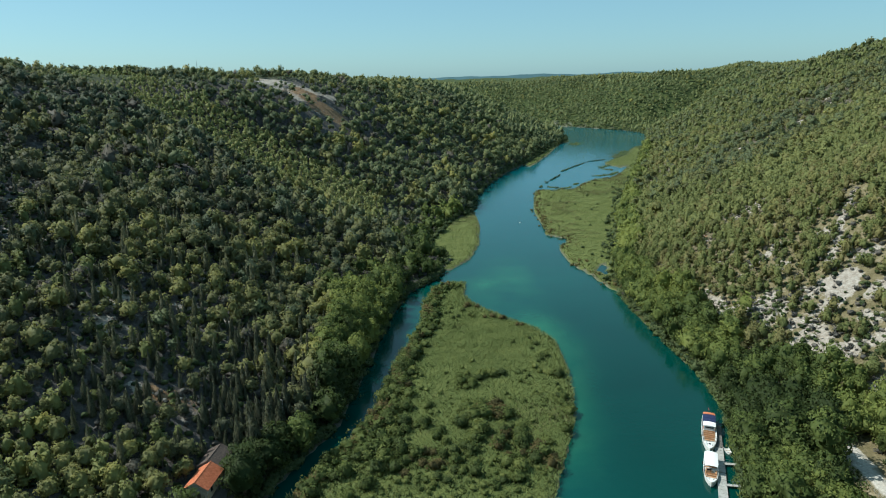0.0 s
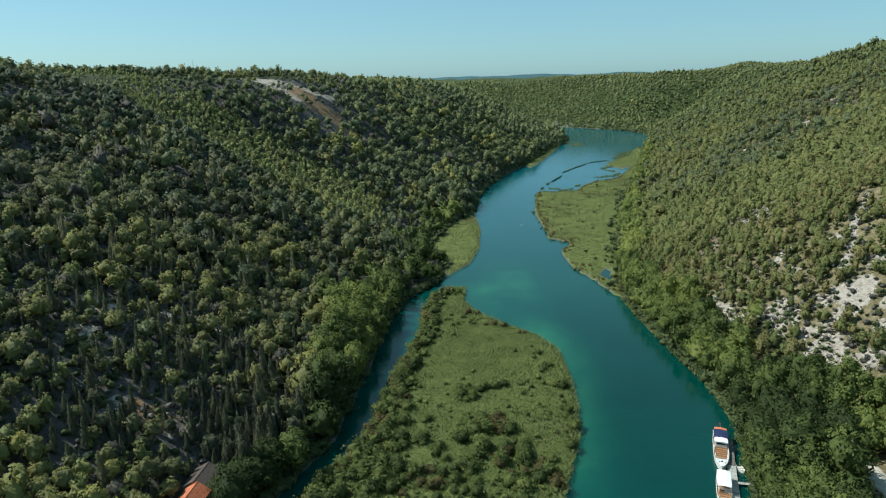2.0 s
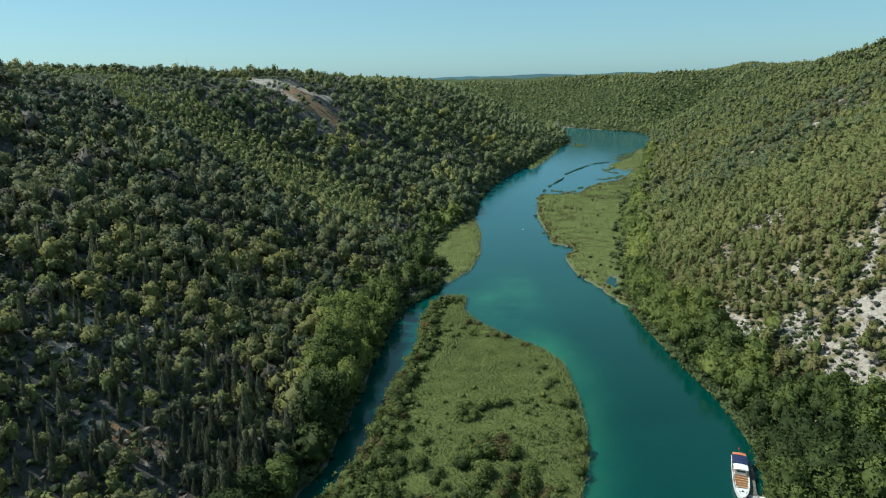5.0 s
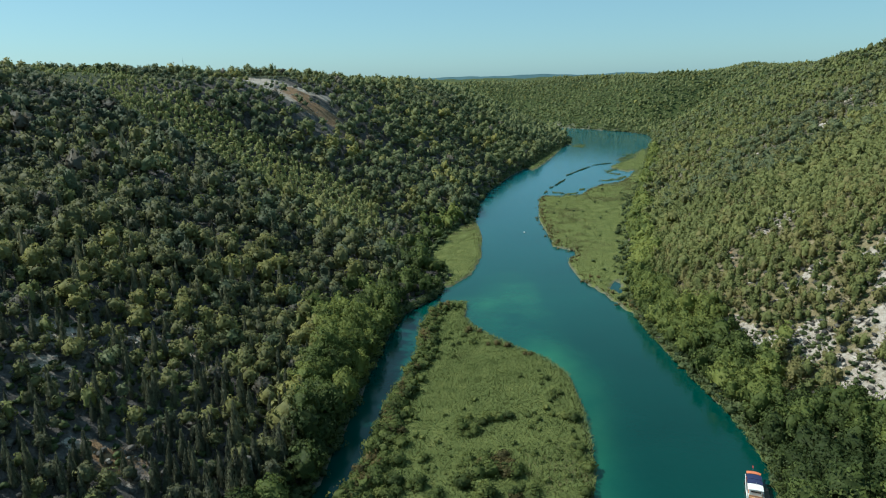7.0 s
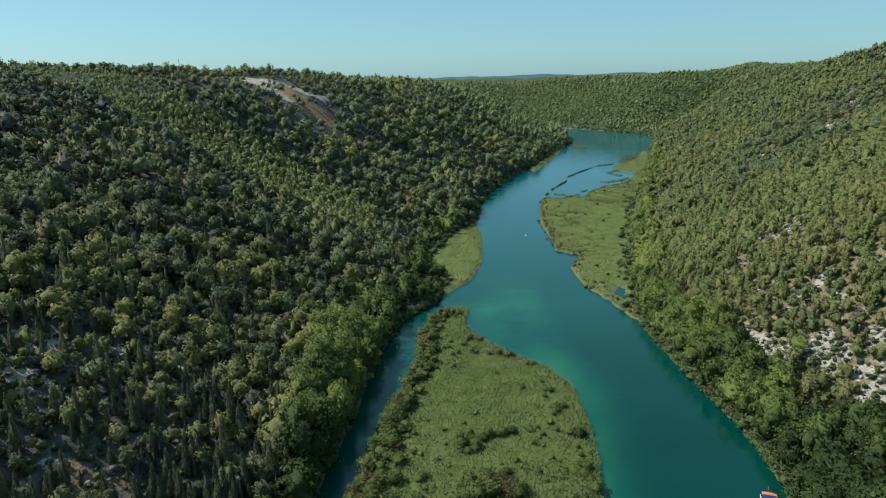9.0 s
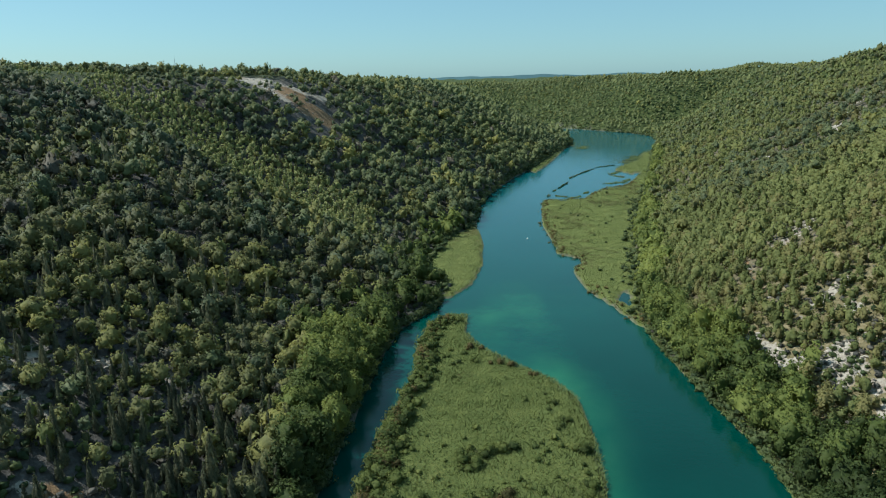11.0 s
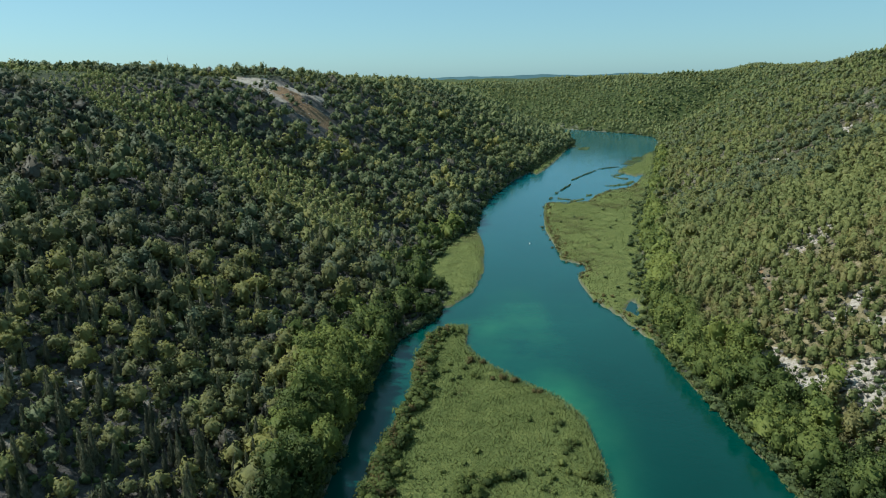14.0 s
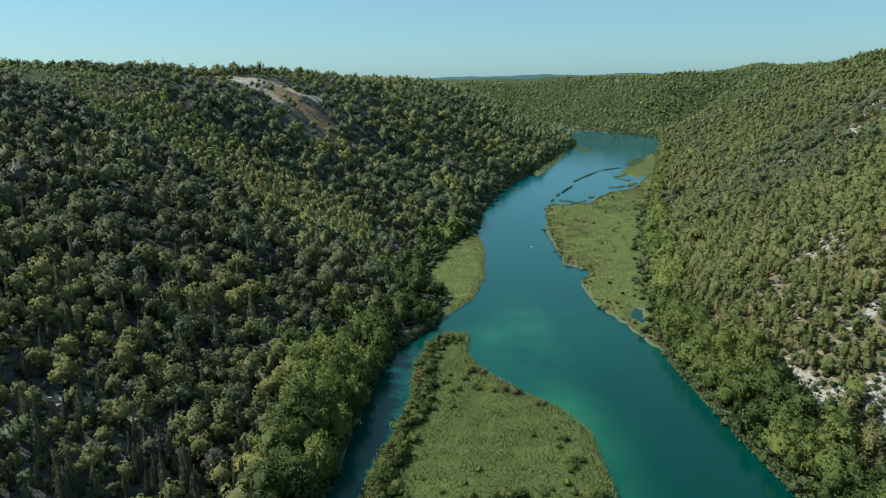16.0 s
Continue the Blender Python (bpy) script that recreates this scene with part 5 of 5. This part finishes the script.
part("anchor_winch", boxed((0.5, 0.4, 0.3), (0, 6.9, 1.75), bevel=0.06), BLACK_RUBBER, boat, "dark anchor winch")
rails(boat, L, B, 1.42, 0.62, 0.95)
fenders(boat, L, B, 1.2, (0.2, 0.4, 0.6))
boat.matrix_basis = pose(73.9, 162.6, 0, 0, 0, MOORING_TURN)
tagged(boat, "white excursion boat with dark blue awning and wooden benches", "boat", "moored boats")

# smaller boat
boat = new("excursion_boat")
L, B = 12.8, 3.6
part("hull", hull_mesh(L, B, 1.2, 0.5), HULL_WHITE, boat, "white round-bowed hull")
lay_deck(boat, L, B, 0.8)
bow_deck(boat, L, B, 1.18, 0.82)
part("canopy", roof_mesh(7.0, 3.3, (0, -2.5, 2.75), 0.2), ROOF_WHITE, boat, "long white cambered canopy")
posts(boat, (-5.7, -3.6, -1.2, 0.7), 1.5, 0.85, 2.78)
cabin = part("helm_console", boxed((1.3, 0.8, 1.2), (0.6, 1.4, 1.4), bevel=0.1), BENCH_WOOD, boat, "varnished helm console")
part("helm_screen", boxed((1.1, 0.05, 0.5), (0.6, 1.75, 2.15), (-15, 0, 0)), GLASS_DARK, cabin, "dark windscreen")
for y in (-5.0, -4.0, -3.0, -2.0, -1.0):
    bench(boat, y, 2.7, 0.8)
for y in (2.5, 3.5):
    bench(boat, y, 2.6 if y < 3 else 2.1, 0.8)
for sx in (-1, 1):
    part("side_seat", boxed((0.45, 3.0, 0.45), (sx * 1.2, 1.9, 1.05), bevel=0.04), BENCH_WOOD, boat, "wooden side seat")
    part("bollard", rod((sx * 0.45, 4.9, 1.3), (sx * 0.45, 4.9, 1.65), 0.06), BLACK_RUBBER, boat, "black mooring bollard")
rails(boat, L, B, 1.25, 0.64, 0.95)
fenders(boat, L, B, 1.1, (0.25, 0.5))
boat.matrix_basis = pose(67.3, 145.2, 0, 0, 0, MOORING_TURN)
tagged(boat, "white excursion boat with a long white canopy", "boat", "moored boats")

# dinghy behind the pontoon
boat = new("dinghy")
part("hull", hull_mesh(3.4, 1.5, 0.45, 0.2), HULL_WHITE, boat, "white hull")
lay_deck(boat, 3.4, 1.5, 0.2)
for y in (-0.8, 0.2):
    part("thwart", boxed((1.15, 0.25, 0.05), (0, y, 0.36)), HULL_WHITE, boat, "white thwart")
motor = part("outboard_motor", boxed((0.28, 0.4, 0.45), (0, -1.8, 0.65), bevel=0.08), BLACK_RUBBER, boat, "black outboard motor")
part("motor_leg", boxed((0.1, 0.18, 0.8), (0, -1.85, 0.1), bevel=0.03), BLACK_RUBBER, motor)
boat.matrix_basis = pose(75.9, 154.6, 0, 0, 0, 175)
tagged(boat, "small white dinghy tied behind the pontoon", "dinghy")

# pontoon pier, gangways
for i, at in enumerate((5.8, -6.4, -18.6, -30.8)):
    pier = new("pontoon")
    part("float", boxed((2.2, 11.9, 0.75), (0, 0, 0.12), bevel=0.06), CONCRETE, pier, "pale concrete float")
    for j in range(8):
        # first pontoon's panels are painted dark as the larger boat's shadow
        part("deck_panel", boxed((2.1, 1.4, 0.05), (0, -5.2 + j * 1.485, 0.525), bevel=0.012), SHADOWED_DECK if i == 0 else CONCRETE, pier)
    for sx, y in ((-0.95, -4.5), (-0.95, 0), (-0.95, 4.5)):
        cleat = part("cleat", boxed((0.12, 0.34, 0.06), (sx, y, 0.67), bevel=0.02), STEEL, pier, "steel mooring cleat")
        part("cleat_foot", boxed((0.08, 0.12, 0.1), (sx, y, 0.6), bevel=0.01), STEEL, cleat)
    pier.matrix_basis = pose(74.2 + at * 0.345, 156.6 + at * 0.94, 0, 0, 0, -20.2)
    tagged(pier, "mooring pontoon beside the boats, a boat's shadow painted on its panels" if i == 0 else "pale concrete mooring pontoon beside the boats", "pontoon", "pontoons")
for px, py, turn in ((73.6, 148.3, -12), (70.4, 139.3, -12)):
    g = new("gangway")
    part("walkway", boxed((3.4, 1.0, 0.1), (0, 0, 0)), CONCRETE, g, "pale plank walkway")
    for sy in (-0.48, 0.48):
        bm = rod((-1.6, sy, 0.9), (1.6, sy, 0.9), 0.025, 6)
        for sx in (-1.6, 0, 1.6):
            rod((sx, sy, 0), (sx, sy, 0.9), 0.025, 6, bm)
        part("handrail", bm, STEEL, g, "steel handrail")
    g.matrix_basis = pose(px, py, 0.62, 0, 0, turn)
    tagged(g, "short pale gangway from pontoon to bank", "gangway", "gangways")

# buoy in midstream
b = new("buoy")
bm = bmesh.new()
bmesh.ops.create_uvsphere(bm, u_segments=12, v_segments=8, radius=0.5)
part("float", bm, HULL_WHITE, b, "round white float")
part("ring", ring(0.12, 0.03, pose(0, 0, 0.58, 90, 0, 0)), STEEL, b, "steel ring")
b.matrix_basis = pose(54, 440, 0.15)
tagged(b, "small white buoy in midstream", "buoy")

# fence along the track
fence = new("wire_fence")
last = None
for i in range(13):
    y = 128 + i * 1.6
    x = float(np.interp(y, [122, 138, 148, 160], [99.6, 99.9, 101.0, 101.2]))
    z = float(land(np.array([x]), np.array([y]))[0][0])
    p = part("fence_post", boxed((0.09, 0.09, 1.1), (x, y, z + 0.5), bevel=0.015), CONCRETE, fence, "pale fence post")
    if last:
        for h in (0.45, 0.95):
            part("fence_wire", rod((last[0], last[1], last[2] + h), (x, y, z + h), 0.018, 5), STEEL, fence)
    last = (x, y, z)
tagged(fence, "low post-and-wire fence beside the gravel track", "fence")

# ---- stone house under the western slope ----
def gable(bm, x0, x1, y0, y1, base, eave, ridge):
    """Walls of a gabled house, closed all round."""
    mid = (x0 + x1) / 2
    lo = [bm.verts.new(p) for p in ((x0, y0, base), (x1, y0, base), (x1, y1, base), (x0, y1, base))]
    up = [bm.verts.new(p) for p in ((x0, y0, eave), (x1, y0, eave), (x1, y1, eave), (x0, y1, eave))]
    pk = [bm.verts.new((mid, y0, ridge)), bm.verts.new((mid, y1, ridge))]
    bm.faces.new((lo[0], lo[1], up[1], pk[0], up[0]))
    bm.faces.new((lo[2], lo[3], up[3], pk[1], up[2]))
    bm.faces.new((lo[1], lo[2], up[2], up[1]))
    bm.faces.new((lo[3], lo[0], up[0], up[3]))
    bm.faces.new((up[1], up[2], pk[1], pk[0]))
    bm.faces.new((up[3], up[0], pk[0], pk[1]))
    return bm


def tile_mesh(material):
    bm, rows = bmesh.new(), []
    for y, r in ((-0.24, 0.12), (0.24, 0.10)):
        rows.append([bm.verts.new((math.cos(a) * r, y, math.sin(a) * r * 0.75)) for a in [j / 4 * math.pi for j in range(5)]])
    for j in range(4):
        bm.faces.new((rows[0][j], rows[0][j + 1], rows[1][j + 1], rows[1][j]))
    bm.faces.new(rows[0])
    me = bpy.data.meshes.new("roof_tile")
    bm.to_mesh(me)
    bm.free()
    me.materials.append(material)
    return me


def house(x, y, turn, width, length, base, eave, ridge, wall, tile, missing, label, lean_to=False):
    h = new("stone_house")
    part("wall", gable(bmesh.new(), -width / 2, width / 2, -length / 2, length / 2, base, eave, ridge), wall, h, "rough plastered stone wall")
    slope = math.hypot(width / 2 + 0.35, (ridge - eave) * (1 + 0.7 / width))
    pitch = math.atan2(ridge - eave, width / 2)
    rng, me = random.Random(int(length * 10)), tile_mesh(tile)
    for side in (-1, 1):
        roof = part("roof", boxed((slope, length + 0.5, 0.1), (side * (width / 4 + 0.17), 0, (ridge + eave) / 2 - 0.0), (0, math.degrees(pitch) * side, 0), 0.02), tile, h, "tiled roof slope")
        for r in range(int(slope / 0.42)):
            for c in range(int((length + 0.4) / 0.27)):
                if rng.random() < missing:
                    continue
                d = 0.2 + r * 0.42
                px, pz = side * d * math.cos(pitch), ridge + 0.10 - d * math.sin(pitch)
                t = new("roof_tile", me)
                t.parent = roof
                t.matrix_basis = Matrix.Translation((px, -length / 2 - 0.1 + c * 0.27, pz)) @ Euler((0, side * pitch, 0)).to_matrix().to_4x4() @ Euler((0, rng.uniform(-0.03, 0.03), -side * math.pi / 2 + rng.uniform(-0.05, 0.05))).to_matrix().to_4x4()
    part("ridge_cap", rod((0, -length / 2 - 0.25, ridge + 0.1), (0, length / 2 + 0.25, ridge + 0.1), 0.14, 8), tile, h, "row of ridge tiles")
    for wx, wy in ((width / 2, -length / 4), (width / 2, length / 4)):
        win = part("window", boxed((0.10, 0.9, 1.0), (wx + 0.0, wy, eave - 1.1), bevel=0.01), GLASS_DARK, h, "small dark window")
        part("frame", boxed((0.14, 1.1, 0.1), (wx, wy, eave - 0.55)), DARK_WOOD, win)
        part("sill", boxed((0.22, 1.15, 0.08), (wx + 0.03, wy, eave - 1.66)), OLD_STONE, win)
    part("door", boxed((0.9, 0.1, 1.9), (0.6, -length / 2 - 0.0, base + 1.6), bevel=0.02), DARK_WOOD, h, "dark plank door")
    h.matrix_basis = pose(x, y, 0, 0, 0, turn)
    tagged(h, label, "house", "stone houses")


house(-58.9, 134.9, -6, 5.6, 8.2, 5.2, 8.7, 10.5, PLASTER, ROOF_TILE, 0.0, "small stone house with an orange terracotta roof")
house(-59.0, 143.3, -6, 6.4, 7.4, 5.2, 8.6, 10.5, OLD_STONE, OLD_TILE, 0.18, "half-ruined stone house with a grey patchy roof")

# round stone tower among the cypresses
tower = new("stone_tower")
tx, ty = -48.6, 167.2
tz = float(land(np.array([tx]), np.array([ty]))[0][0])
bm = bmesh.new()
bmesh.ops.create_cone(bm, cap_ends=True, segments=20, radius1=1.2, radius2=1.05, depth=11.4 - tz + 0.6, matrix=Matrix.Translation((0, 0, (11.4 - tz - 0.6) / 2)))
part("wall", bm, OLD_STONE, tower, "rough round stone wall")
bm = bmesh.new()
bmesh.ops.create_uvsphere(bm, u_segments=20, v_segments=10, radius=1.2)
bmesh.ops.delete(bm, geom=[v for v in bm.verts if v.co.z < -0.05], context="VERTS")
for v in bm.verts:
    v.co.z = v.co.z * 0.5 + 11.4 - tz
part("dome", bm, DOME_STONE, tower, "pale shallow stone dome")
part("cornice", ring(1.14, 0.09, Matrix.Translation((0, 0, 11.35 - tz)), 24), LIMESTONE, tower, "pale stone rim")
part("doorway", boxed((0.8, 0.2, 1.8), (0, -1.22, 0.9)), DARK_WOOD, tower, "dark wooden door")
trees("cypress_tree", tx + np.array([-1.9, 0.2, 1.9, -0.8, 1.2]), ty - np.array([2.6, 3.4, 2.2, 5.5, 5.0]), np.array([0.62, 0.58, 0.60, 0.70, 0.66]), np.array([0.2, 0.3, 0.25, 0.35, 0.2]), "slender dark green cypress close before the stone tower", "cypresses of the western slope")
tower.matrix_basis = pose(tx, ty, tz, 0, 0, 30)
tagged(tower, "small round stone tower with a pale dome among cypresses", "tower")

# slender mast on the western rim
mast = new("radio_mast")
mz = float(land(np.array([-204.0]), np.array([560.0]))[0][0])
for a in range(3):
    k = (math.cos(a * 2.094) * 0.35, math.sin(a * 2.094) * 0.35)
    part("leg", rod((*k, -0.5), (k[0] * 0.4, k[1] * 0.4, 13.5), 0.06, 6), STEEL, mast)
for i in range(6):
    part("brace", ring(0.36 - 0.035 * i, 0.03, Matrix.Translation((0, 0, 1.5 + 2.2 * i)), 8), STEEL, mast)
part("antenna", rod((0, 0, 13), (0, 0, 15.5), 0.05, 6), STEEL, mast)
mast.matrix_basis = pose(-204, 560, mz)
tagged(mast, "slender grey steel mast on the wooded rim", "mast")

# ---- far hills on the horizon ----
bm = bmesh.new()
n, front, rear = 60, [], []
for i in range(n + 1):
    x = -300 + i * 45
    z = 96 + 10 * math.exp(-((x - 650) / 380) ** 2) + 12 * math.exp(-((x - 1350) / 260) ** 2) + 3 * math.sin(x * 0.011) + 1.6 * math.sin(x * 0.037)
    front.append((bm.verts.new((x, 4550, 60)), bm.verts.new((x, 4620, z))))
    rear.append(bm.verts.new((x, 4700, 60)))
for i in range(n):
    bm.faces.new((front[i][0], front[i + 1][0], front[i + 1][1], front[i][1]))
    bm.faces.new((front[i][1], front[i + 1][1], rear[i + 1], rear[i]))
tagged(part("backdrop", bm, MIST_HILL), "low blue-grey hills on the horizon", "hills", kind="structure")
